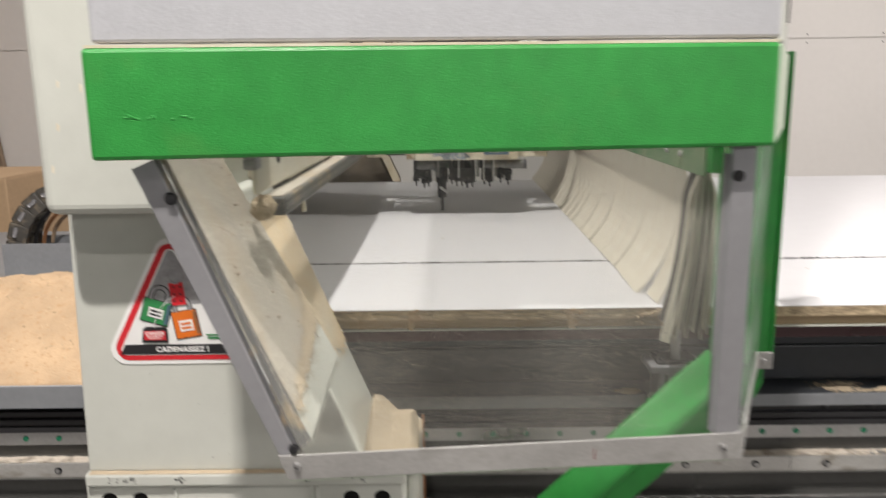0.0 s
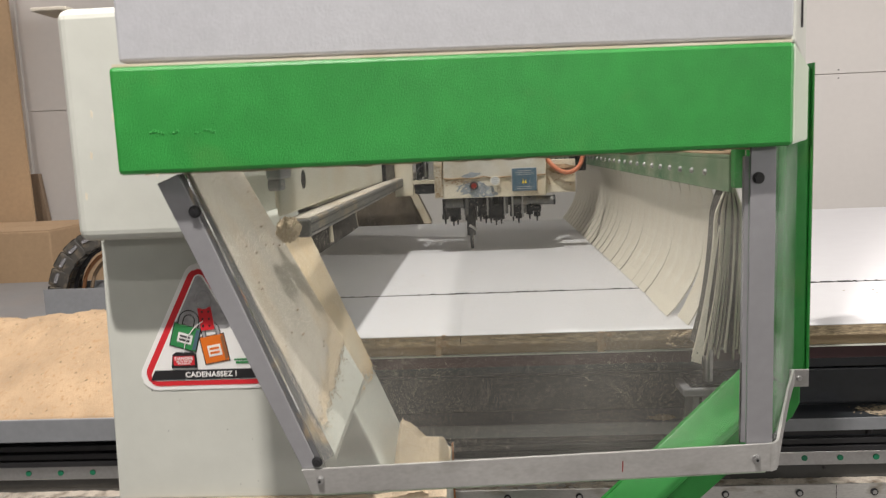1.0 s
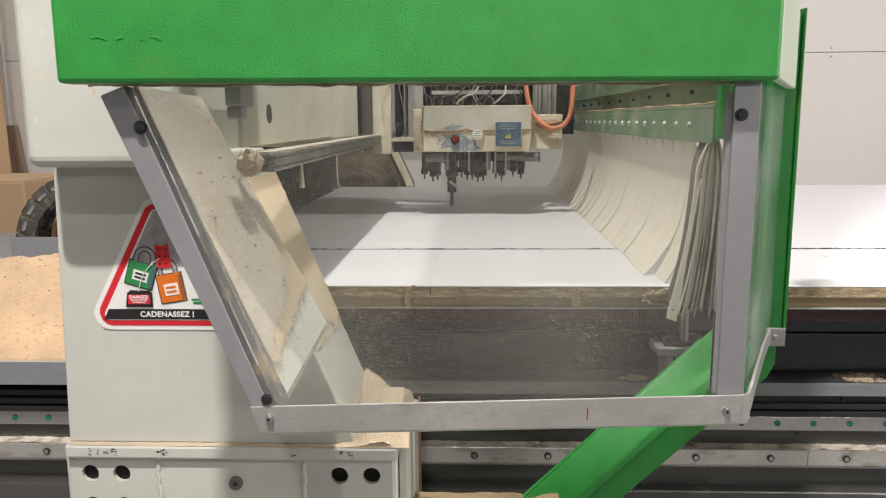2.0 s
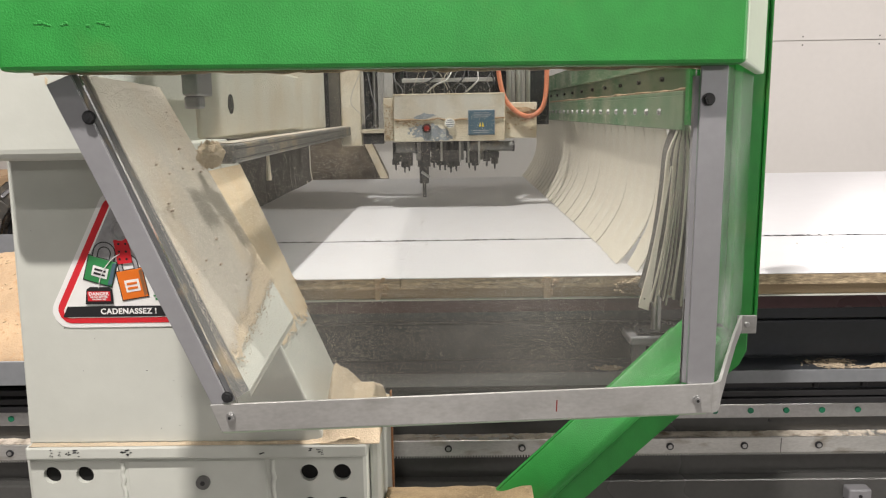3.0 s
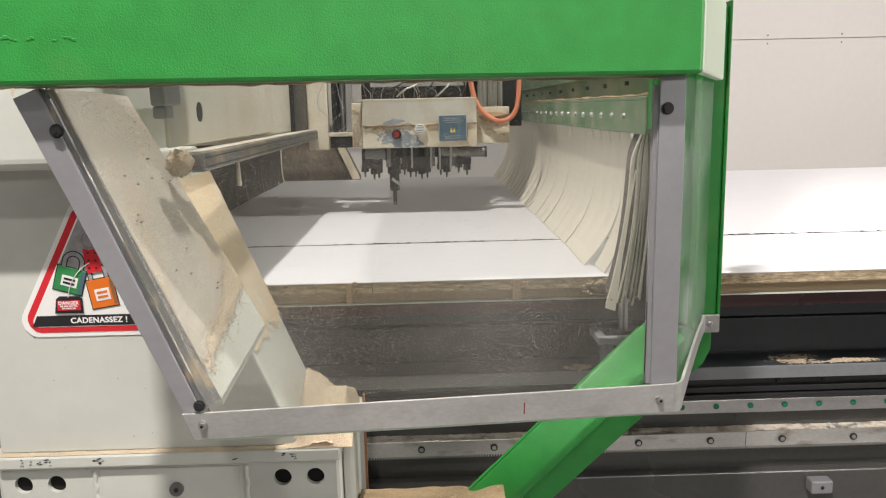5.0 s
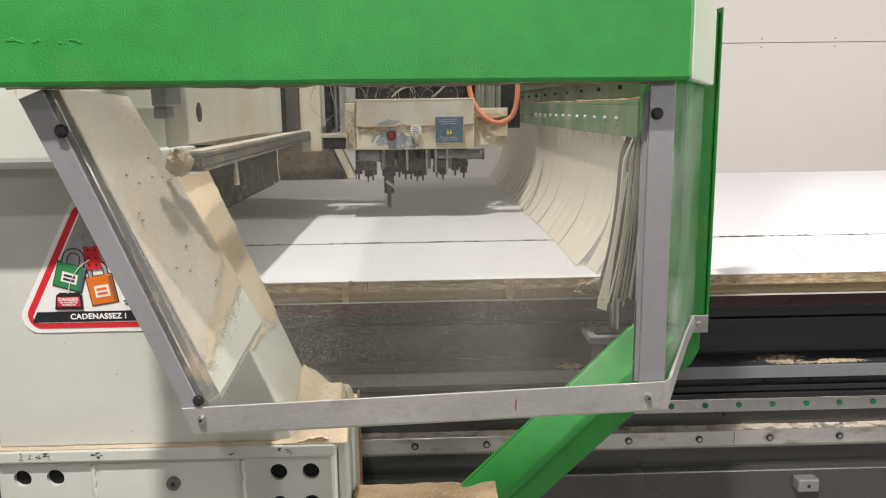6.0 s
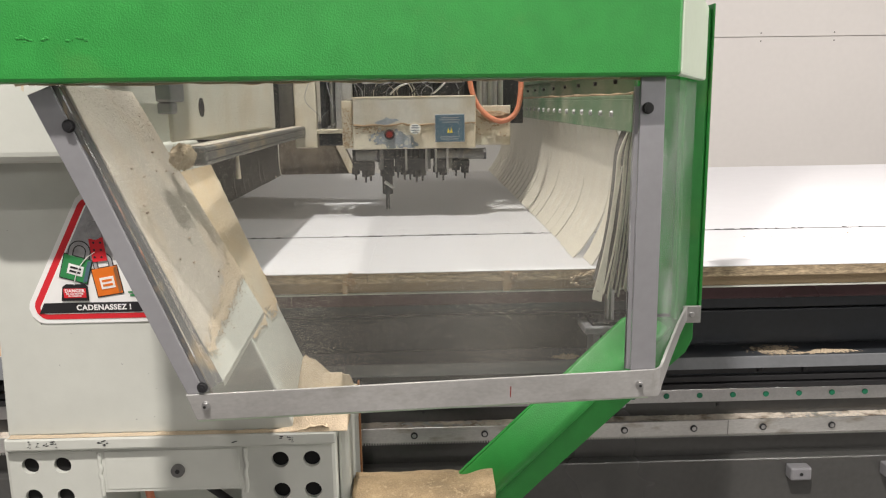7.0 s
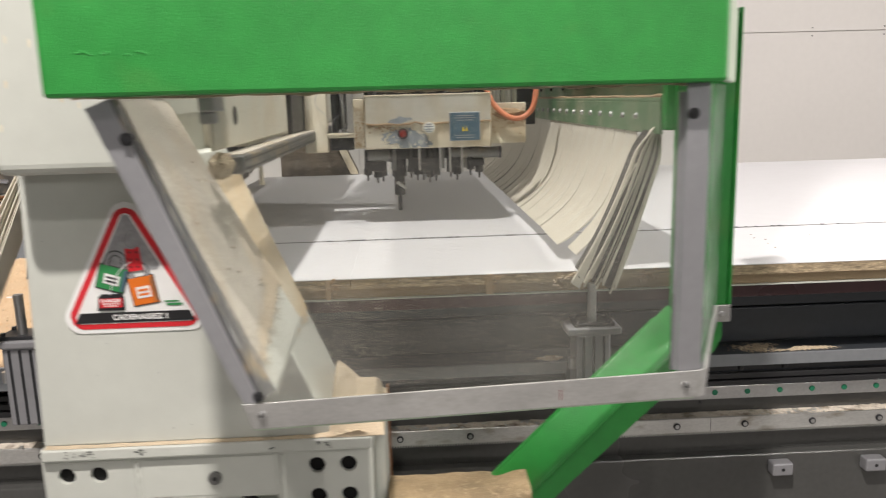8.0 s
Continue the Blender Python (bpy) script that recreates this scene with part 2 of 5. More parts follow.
ALU_DULL = surface("anodised_aluminium", (0.34, 0.34, 0.36), 0.45, 0.5, var=0.05, bump=0.03)
SHADED_ALU = surface("shaded_aluminium", (0.11, 0.112, 0.12), 0.5, 0.4, var=0.08, dirt=((0.40, 0.30, 0.18), -0.1, 30, 0.1))
RACK_STEEL = surface("ground_steel", (0.60, 0.595, 0.575), 0.36, 0.7, var=0.12, scale=5, fine=150, dirt=((0.30, 0.26, 0.20), -0.25, 18, 0.10), stretch=(1, 1, 3))
STEEL = surface("bright_steel", (0.55, 0.55, 0.55), 0.32, 0.95, var=0.10, fine=200)
DARK_STEEL = surface("dark_oiled_steel", (0.035, 0.036, 0.04), 0.35, 0.4, var=0.15)
CHAIN_BLACK = surface("dusty_black_plastic", (0.055, 0.052, 0.047), 0.6, var=0.2, dirt=((0.20, 0.165, 0.12), -0.1, 40, 0.15))
BLACK = surface("black_plastic", (0.018, 0.018, 0.02), 0.45, var=0.15)
MAROON = surface("dark_maroon_laminate", (0.060, 0.027, 0.030), 0.3, var=0.12)
BED = surface("grey_machine_enamel", (0.078, 0.078, 0.075), 0.22, var=0.08, scale=2.5, bump=0.04)
# dark tone takes in the shade under the table
BED_DARK = surface("dark_grey_and_shade", (0.036, 0.041, 0.048), 0.35, var=0.12)
SHELF = surface("grey_shelf_enamel", (0.21, 0.22, 0.235), 0.35, var=0.08)
MELAMINE = surface("white_melamine", (0.60, 0.60, 0.625), 0.6, var=0.02, scale=2, fine=20, bump=0.0)
CHIPBOARD = surface("particle_board_core", (0.37, 0.29, 0.19), 0.85, var=0.42, scale=150, fine=420, bump=0.6, bump_scale=300, dirt=((0.13, 0.085, 0.045), -0.55, 220, 0.06), stretch=(0.32, 1, 1.5))
MDF = surface("mdf_core", (0.36, 0.27, 0.17), 0.85, var=0.08, fine=300)
SAWDUST = surface("pale_sawdust", (0.37, 0.265, 0.165), 0.95, var=0.16, scale=12, fine=500, bump=0.8, bump_scale=420, dirt=((0.34, 0.22, 0.12), 0.0, 130, 0.05))
PALE_DUST = surface("white_dust", (0.62, 0.56, 0.48), 0.95, var=0.22, fine=400, bump=0.5, bump_scale=500, dirt=((0.20, 0.155, 0.11), 0.15, 38, 0.10))
SHADED_DUST = surface("shaded_sawdust", (0.27, 0.20, 0.115), 0.95, var=0.30, scale=20, fine=520, bump=0.8, bump_scale=420, dirt=((0.40, 0.31, 0.19), -0.1, 150, 0.08))
FRESH_DUST = surface("fresh_sawdust", (0.50, 0.41, 0.295), 0.95, var=0.2, fine=500, bump=0.6, bump_scale=500)
BEAM_PAINT = surface("cream_enamel", (0.62, 0.61, 0.53), 0.5, var=0.05, dirt=((0.52, 0.42, 0.28), -0.05, 7, 0.20))
RAIL_GREY = surface("dull_steel", (0.16, 0.16, 0.155), 0.45, 0.4, var=0.15, dirt=((0.35, 0.28, 0.18), 0.0, 20, 0.12))
FAR_SHADED = surface("brown_grey_with_shade", (0.10, 0.080, 0.060), 0.8, var=0.2, dirt=((0.22, 0.17, 0.12), 0.0, 14, 0.2))
RUBBER = surface("grey_rubber_strip", (0.72, 0.69, 0.60), 0.65, var=0.04, scale=6, fine=70, dirt=((0.60, 0.53, 0.42), -0.25, 6, 0.2))
WALLBOARD = surface("painted_wallboard", (0.70, 0.675, 0.655), 0.8, var=0.02, scale=1.5, fine=30, bump=0.02)
HALL = surface("grey_hall_paint", (0.22, 0.215, 0.21), 0.8, var=0.04)
CARDBOARD = surface("brown_cardboard", (0.42, 0.29, 0.175), 0.85, var=0.07, scale=3, fine=60)
CONCRETE = surface("concrete_floor", (0.16, 0.155, 0.15), 0.7, var=0.15, scale=2, fine=80)
RED = surface("red_print", (0.62, 0.025, 0.035), 0.4, var=0.03, bump=0)
WHITE = surface("white_print", (0.80, 0.80, 0.79), 0.4, var=0.02, bump=0)
INK = surface("black_print", (0.02, 0.02, 0.022), 0.4, var=0.05, bump=0)
LOCK_GREEN = surface("green_print", (0.035, 0.23, 0.075), 0.4, var=0.05, bump=0)
ORANGE = surface("orange_print", (0.72, 0.17, 0.02), 0.4, var=0.04, bump=0)
SHADE_PRINT = surface("grey_print", (0.30, 0.30, 0.31), 0.4, var=0.30, scale=6, bump=0)
HOSE = surface("orange_rubber_hose", (0.62, 0.22, 0.12), 0.45, var=0.08)
BLUE = surface("blue_label", (0.075, 0.13, 0.175), 0.45, var=0.10, scale=30)
YELLOW = surface("yellow_print", (0.75, 0.55, 0.05), 0.5, var=0.05, bump=0)
COPPER = surface("copper_strip", (0.45, 0.22, 0.11), 0.45, 0.6, var=0.1)
GLASS_RED = surface("red_lens", (0.22, 0.030, 0.025), 0.15, var=0.1, bump=0)
GREEN_CAP = surface("green_plastic_cap", (0.01, 0.17, 0.085), 0.4, var=0.05)
VOID = surface("unlit_bore", (0.004, 0.004, 0.004), 1.0, var=0.1, bump=0)
COVER = surface("dusty_bare_metal", (0.62, 0.60, 0.54), 0.5, 0.35, var=0.08, dirt=((0.52, 0.44, 0.31), -0.1, 14, 0.16))
TIMBER = surface("grey_brown_timber", (0.27, 0.20, 0.14), 0.8, var=0.15, scale=9, fine=60, stretch=(6, 6, 1))
SPECK = surface("settled_dust_specks", (0.66, 0.61, 0.52), 0.95, var=0.2, bump=0)
STRIP_SHADE = surface("dark_strip_shade", (0.06, 0.055, 0.05), 0.8, var=0.1)
SMEAR = surface("blue_grey_smear", (0.27, 0.30, 0.33), 0.45, var=0.18, scale=60, fine=300, dirt=((0.50, 0.50, 0.46), -0.1, 90, 0.06))
PANE = clear_plastic("dusty_acrylic", 0.028, 0.25, 1150.0)
PANE_SIDE = clear_plastic("scuffed_acrylic", 0.16, 0.3, 700.0, 0.06, 0.3, (0.62, 0.66, 0.63))

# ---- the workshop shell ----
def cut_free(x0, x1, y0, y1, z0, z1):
    """A wall with a made-up high opening left for the added front fill lamp."""
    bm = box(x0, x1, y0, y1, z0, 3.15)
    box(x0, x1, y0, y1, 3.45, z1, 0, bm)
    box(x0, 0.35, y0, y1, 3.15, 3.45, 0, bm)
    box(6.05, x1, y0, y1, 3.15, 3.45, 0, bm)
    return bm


solid("floor", box(-6, 8, -8, 4.4, -0.1, 0), CONCRETE, "grey concrete workshop floor", "floor", kind="structure")
solid("ceiling", box(-6, 8, -8, 4.4, 4.0, 4.1), HALL, "plain grey workshop ceiling", "ceiling", kind="structure")
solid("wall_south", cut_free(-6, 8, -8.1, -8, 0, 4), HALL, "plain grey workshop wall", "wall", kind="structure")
solid("wall_west", box(-6.1, -6, -8, 4.4, 0, 4), HALL, "plain grey workshop wall", "wall", kind="structure")
# made-up opening for the added side fill lamp
east = box(8, 8.1, -8, -0.65, 0, 4)
box(8, 8.1, 1.45, 4.4, 0, 4, 0, east)
box(8, 8.1, -0.65, 1.45, 0, 1.55, 0, east)
box(8, 8.1, -0.65, 1.45, 2.85, 4, 0, east)
solid("wall_east", east, HALL, "plain grey workshop wall", "wall", kind="structure")
wall = solid("wall_north", box(-6, 8, 4.41, 4.5, 0, 4), WALLBOARD, "white painted wallboard wall with screwed panels", "wall", kind="structure")
# wallboard panels with open joints and their screws
for x0, x1 in ((-6, -2.645), (-2.641, -0.2), (-0.196, 0.9), (0.904, 3.6), (3.604, 8)):
    for z0, z1 in ((0, 1.577), (1.581, 3.2), (3.204, 4)):
        part("wall_panel", box(x0, x1, 4.397, 4.41, z0, z1, 0.001), WALLBOARD, wall)
screw = part("screw", rod((1.968, 4.3965, 1.600), (1.968, 4.395, 1.600), 0.0045, 8), RAIL_GREY, wall)
for x in (1.968, 2.383, 2.80, 3.2):
    for z in (1.600, 1.556):
        if (x, z) != (1.968, 1.600):
            twin(screw, (x - 1.968, 0, z - 1.600))
part("batten", box(-2.685, -2.605, 4.375, 4.397, 0, 4.0, 0.003), WALLBOARD, wall, "painted timber batten over a joint")

# ---- the machine bed: body, shelf, guide rail and gear rack ----
bed = thing("machine_bed", (0.3, 1.9, 0), "long grey enamelled steel bed of a panel router", "machine bed")
part("frame", box(-2.6, 2.8, 1.302, 3.0, 0.05, 0.745, 0.004), BED, bed, "grey enamelled steel beam")
part("frame_step", box(-2.6, 2.8, 1.280, 1.302, 0.05, 0.604, 0.003), BED, bed)
# recess, shelf and extrusions carry their shade as a dark colour
part("beam_core", box(-0.5, 2.8, 1.345, 2.95, 0.745, 0.914), BED_DARK, bed, "block under the table, painted dark for the shade of the recess")
part("shelf", box(-0.50, 2.8, 1.274, 1.345, 0.794, 0.800, 0.001), BED_DARK, bed, "glossy folded shelf, painted darker than its lip for the shade")
part("shelf_lip", box(-0.50, 2.8, 1.270, 1.2738, 0.779, 0.801, 0.001), SHELF, bed, "light grey shelf lip")
for x in (0.655, 0.735, 1.2):
    part("shelf_nut", rod((x, 1.284, 0.778), (x, 1.284, 0.768), 0.006, 6), BLACK, bed)
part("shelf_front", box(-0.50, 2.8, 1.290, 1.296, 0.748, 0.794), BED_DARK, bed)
for z, y in ((0.772, 1.284), (0.758, 1.280), (0.745, 1.278)):
    part("wiper_strip", box(-2.6, 2.8, y, 1.300, z - 0.006, z + 0.004, 0.001), BLACK, bed, "black rubber wiper strip")
part("extrusion", box(-0.5, 2.8, 1.318, 1.345, 0.876, 0.914, 0.002), BED_DARK, bed, "table extrusion, painted dark grey for the shade")
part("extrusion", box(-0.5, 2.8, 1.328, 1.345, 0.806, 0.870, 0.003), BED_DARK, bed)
rail = part("guide_rail", box(-2.6, 2.8, 1.287, 1.302, 0.711, 0.737, 0.002), STEEL, bed, "ground steel guide rail with green bolt caps")
cap = part("bolt_cap", rod((0.49, 1.2875, 0.7245), (0.49, 1.2855, 0.7245), 0.0052, 14), GREEN_CAP, rail, "green plastic bolt cap")
for k in range(-45, 36):
    if k:
        twin(cap, (0.06 * k, 0, 0))
gear = bmesh.new()
box(-2.6, 2.8, 1.276, 1.302, 0.6535, 0.681, 0.0008, gear, 1)
for k in range(520):
    x = -0.95 + k * 0.00471
    hexa([(x, 1.277, 0.6537), (x + 0.0030, 1.277, 0.6537), (x + 0.0030, 1.301, 0.6537), (x, 1.301, 0.6537)],
         [(x + 0.0009, 1.277, 0.6492), (x + 0.0021, 1.277, 0.6492), (x + 0.0021, 1.301, 0.6492), (x + 0.0009, 1.301, 0.6492)], gear)
rack = part("gear_rack", gear, RACK_STEEL, bed, "straight cut steel gear rack")
for x in (-0.9, 0.6, 1.35):
    part("joint", box(x - 0.0004, x + 0.0004, 1.2755, 1.277, 0.6545, 0.680), DARK_STEEL, rack)
washer = rod((0.038, 1.2758, 0.667), (0.038, 1.2735, 0.667), 0.0062, 16)
bolt = part("bolt", washer, DARK_STEEL, rack, "socket head bolt")
socket = part("bolt_head", rod((0.038, 1.2736, 0.667), (0.038, 1.2722, 0.667), 0.0040, 6), STEEL, rack)
for k in list(range(-8, 0)) + list(range(1, 17)):
    twin(bolt, (0.125 * k, 0, 0))
    twin(socket, (0.125 * k, 0, 0))
for x in (0.055, 0.590, 1.12, -0.52):
    part("pin_hole", rod((x, 1.3022, 0.700), (x, 1.3008, 0.700), 0.003, 10), BLACK, bed)
for x in (0.731, 0.905, 1.30):
    lug = part("lug", box(x - 0.019, x + 0.019, 1.258, 1.281, 0.569, 0.593, 0.003), ALU_DULL, bed, "small aluminium stop block")
    part("hole", rod((x, 1.2585, 0.581), (x, 1.2572, 0.581), 0.0032, 10), BLACK, lug)
part("table_plate", box(-0.52, 2.8, 1.240, 3.0, 0.914, 0.942, 0.002), MAROON, bed, "dark maroon phenolic table plate")
# pale strip stands in for the highlight along the plate's edge
part("plate_highlight", box(-0.52, 2.8, 1.2180, 1.2398, 0.9398, 0.9418), PALE, bed, "pale strip along the table plate edge, painted in for its highlight")
# left lip of the chip tray
lip = plate_xz([(-2.6, 0.797), (-0.565, 0.797), (-0.553, 0.804), (-0.549, 0.818), (-0.549, 0.838), (-2.6, 0.838)], 1.250, 1.256, None, 0.001)
part("tray_lip", lip, SHELF, bed, "grey folded lip of the chip tray")
part("tray_floor", box(-2.6, -0.549, 1.256, 3.0, 0.797, 0.803), SHELF, bed)

# ---- boards on the table ----
spoil = solid("spoilboard", box(-0.50, 2.8, 1.2235, 3.03, 0.942, 0.960, 0.001), MDF, "brown fibreboard spoilboard under the white panels", "spoilboard", origin=(1.1, 2.1, 0.942))


def panel(x0, x1, y0, y1, label):
    o = ((x0 + x1) / 2, (y0 + y1) / 2, 0.9602)
    t = thing("white_panel", o, label, "panel", "white panels on the table")
    part("core", box(x0 + 0.0006, x1 - 0.0006, y0 + 0.0006, y1 - 0.0006, 0.9602, 0.9765), CHIPBOARD, t, "raw particle board core")
    part("face", box(x0, x1, y0, y1, 0.9765, 0.978, 0.0003, None, 1), MELAMINE, t)
    return t


panel(-0.50, -0.0311, 1.211, 1.5556, "white melamine faced particle board strip along the table edge")
panel(-0.0310, 2.8, 1.2105, 1.5556, "white melamine faced particle board strip along the table edge")
panel(-0.50, 2.8, 1.5662, 3.03, "large white melamine faced particle board panel with drilled holes")

# crumbs caught along the joint and the board edge, chips on the white faces
rng = random.Random(5)
bits = bmesh.new()
for k in range(70):
    x = rng.choice((0.004, 0.077, 0.65, 0.78, 0.30)) + rng.gauss(0, 0.05) if k % 2 else rng.uniform(-0.3, 1.3)
    w = rng.uniform(0.002, 0.010)
    box(x, x + w, 1.5550, 1.5674, 0.9750, 0.9788, 0, bits)
# full-length black strip paints in the shade of the open joint
box(-0.5, 2.8, 1.5553, 1.5665, 0.9604, 0.9777, 0, bits)
solid("joint_crumbs_and_shade", bits, BLACK, "dark crumbs and a black shade strip in the joint between panels", "debris", kind="stuff")
bits = bmesh.new()
for x in (0.195, -0.067, 0.45, -0.2):
    for k in range(14):
        a, b, s = x + rng.gauss(0, 0.006), rng.uniform(0.948, 0.976), rng.uniform(0.002, 0.006)
        box(a, a + s * 1.4, 1.2075, 1.2105, b, b + s, 0.0006, bits, 1)
solid("edge_chips", bits, SAWDUST, "pale wood chips stuck to the board edge", "debris", kind="stuff")
for x, w in ((0.195, 0.012), (-0.067, 0.009)):
    solid("edge_tab", box(x - w / 2, x + w / 2, 1.2078, 1.2101, 0.944, 0.977, 0.001), MDF, "pale filler dab across the board edge", "filler dab", "filler dabs")
bits = bmesh.new()
heap_rng = random.Random(12)
for k in range(260):
    x = heap_rng.gauss(0.334, 0.014)
    z = 0.974 - abs(heap_rng.gauss(0, 0.010)) - 0.25 * abs(x - 0.334)
    y, q = 1.2095 - 0.006 * heap_rng.random(), heap_rng.uniform(0.0008, 0.0030)
    box(x, x + q * heap_rng.uniform(1, 2.5), y - q, 1.2102, z, z + q, q * 0.2, bits, 1)
solid("chip_crust", bits, CHIPBOARD, "crust of brown chips stuck to the board edge", "debris", kind="stuff")
bits = bmesh.new()
for k in range(209):
    if k < 150:
        x, y = rng.uniform(-0.19, 0.0), rng.uniform(1.22, 1.56)
        s = rng.uniform(0.0004, 0.0010)
    elif k < 200:
        x, y, s = rng.uniform(-0.15, 0.28), rng.uniform(1.23, 2.4), rng.uniform(0.0005, 0.0014)
    else:
        x, y, s = rng.gauss(0.80, 0.14), rng.gauss(1.42, 0.07), rng.uniform(0.0007, 0.0022)
        if y < 1.22:
            continue
    box(x, x + s * rng.uniform(1, 2.2), y, y + s, 0.978, 0.978 + s * 0.6, 0, bits)
solid("panel_chips", bits, CHIPBOARD, "scattered brown chips on the white panels", "debris", kind="stuff")
# holes already drilled in the large panel
for x, y in ((-0.137, 1.80), (0.047, 1.815), (-0.02, 1.83), (0.15, 1.86)):
    solid("drilled_hole", rod((x, y, 0.9782), (x, y, 0.9786), 0.004, 10), CHIPBOARD, "small round hole drilled in the white panel", "drilled hole", "drilled holes")


# ---- dust and chip heaps ----
def hill(x, y):
    n = noise.noise((x * 5, y * 5, 0.3)) * 0.02 + noise.noise((x * 19, y * 19, 2.0)) * 0.007 + noise.noise((x * 60, y * 60, 4.0)) * 0.0035
    s = min(max((y - 1.256) / 0.26, 0), 1)
    h = 0.836 + 0.128 * s + n * (0.3 + s) + 0.020 * max(0.0, min(1.0, (x + 0.90) / 0.2)) * s
    if y > 1.56:
        h -= (y - 1.56) * 0.5
    return h, 0.803


solid("sawdust_heap", lump_sheet(-1.55, -0.551, 1.2565, 1.80, 150, 80, hill), SAWDUST, "sloping heap of pale sawdust and chips on the chip tray", "sawdust heap", kind="stuff", smooth=True)
bits = bmesh.new()
for k in range(420):
    x, y = rng.uniform(-1.2, -0.552), rng.uniform(1.262, 1.58)
    h = hill(x, y)[0]
    s = rng.uniform(0.001, 0.0032)
    a = rng.uniform(0, 3.14)
    dx, dy = math.cos(a) * s, math.sin(a) * s
    hexa([(x - dx, y - dy, h - 0.001), (x + dy * 0.4, y - dx * 0.4, h - 0.001), (x + dx, y + dy, h), (x - dy * 0.4, y + dx * 0.4, h)],
         [(x - dx, y - dy, h + 0.0006), (x + dy * 0.4, y - dx * 0.4, h + 0.0015), (x + dx, y + dy, h + 0.002), (x - dy * 0.4, y + dx * 0.4, h + 0.001)], bits)
solid("heap_flakes", bits, CHIPBOARD, "loose wood flakes on the sawdust heap", "wood chips", kind="stuff")
solid("offcut", box(-0.700, -0.655, 1.40, 1.43, 0.918, 0.924, 0.001), MELAMINE, "small white offcut lying in the sawdust", "offcut")


def spill(cx, cy, rx, ry, h, base):
    def f(x, y):
        d = ((x - cx) / rx) ** 2 + ((y - cy) / ry) ** 2 + 0.9 * noise.noise((x * 40, y * 60, cx)) + 1.3 * noise.noise((x * 210, y * 260, cx))
        return base + max(0.0, h * (1 - d)) * (0.3 + 1.4 * abs(noise.noise((x * 300, y * 300, 1.0)))), base - 0.0004
    return f


for cx, cy, rx, ry, h in ((0.725, 1.285, 0.045, 0.008, 0.0016), (0.785, 1.290, 0.04, 0.012, 0.0016), (0.69, 1.305, 0.05, 0.025, 0.0011), (0.31, 1.29, 0.02, 0.012, 0.004)):
    solid("chip_spill", lump_sheet(cx - rx * 1.4, cx + rx * 1.4, max(cy - ry * 1.4, 1.2725), cy + ry * 1.4, 170, 80, spill(cx, cy, rx, ry, h, 0.8004), 0.0007), FRESH_DUST, "thin spill of pale sawdust on the grey shelf", "sawdust", kind="stuff", smooth=True)


def ridge(x, y):
    n = noise.noise((x * 9, 0.5, 1.0)) * 0.5 + noise.noise((x * 55, y * 90, 3.0)) * 0.35 + noise.noise((x * 200, y * 200, 5.0)) * 0.3
    return 0.6811 + max(0.0, 0.0007 + 0.0034 * n), 0.6808


solid("rack_dust", lump_sheet(-1.2, 1.6, 1.2772, 1.3015, 1400, 8, ridge, 0.0006), PALE_DUST, "crust of pale dust along the top of the gear rack", "sawdust", kind="stuff", smooth=True)


# ---- pneumatic stops at the table edge ----
def stop_cylinder():
    t = thing("pneumatic_stop", (0.3625, 1.215, 0.745), "grey pneumatic panel stop with a steel rod at the table edge", "pneumatic cylinder", "pneumatic stops")
    body = part("body", box(0.334, 0.391, 1.186, 1.239, 0.745, 0.875, 0.004), ALU_DULL, t, "ribbed aluminium cylinder body")
    for x in (0.346, 0.3625, 0.379):
        part("groove", box(x - 0.002, x + 0.002, 1.1845, 1.187, 0.748, 0.872), DARK_STEEL, body)
    flange = part("flange", box(0.318, 0.407, 1.180, 1.2385, 0.875, 0.888, 0.003), ALU_DULL, t)
    part("plate", box(0.330, 0.398, 1.186, 1.236, 0.888, 0.894, 0.002), DARK_STEEL, t)
    for x in (0.337, 0.390):
        for y in (1.192, 1.229):
            part("bolt", rod((x, y, 0.894), (x, y, 0.899), 0.004, 8), DARK_STEEL, flange)
    part("rod", rod((0.3625, 1.203, 0.894), (0.3625, 1.203, 0.958), 0.0075, 14), STEEL, t, "polished steel rod")
    part("fitting", rod((0.330, 1.200, 0.815), (0.330, 1.200, 0.833), 0.007, 10), STEEL, t, "push-in air fitting")
    part("bracket", box(0.335, 0.39, 1.239, 1.280, 0.747, 0.800, 0.002), BED_DARK, t)
    return t


right_stop = stop_cylinder()
copy_thing(right_stop, pose(-0.553, 1.212, 0.762))

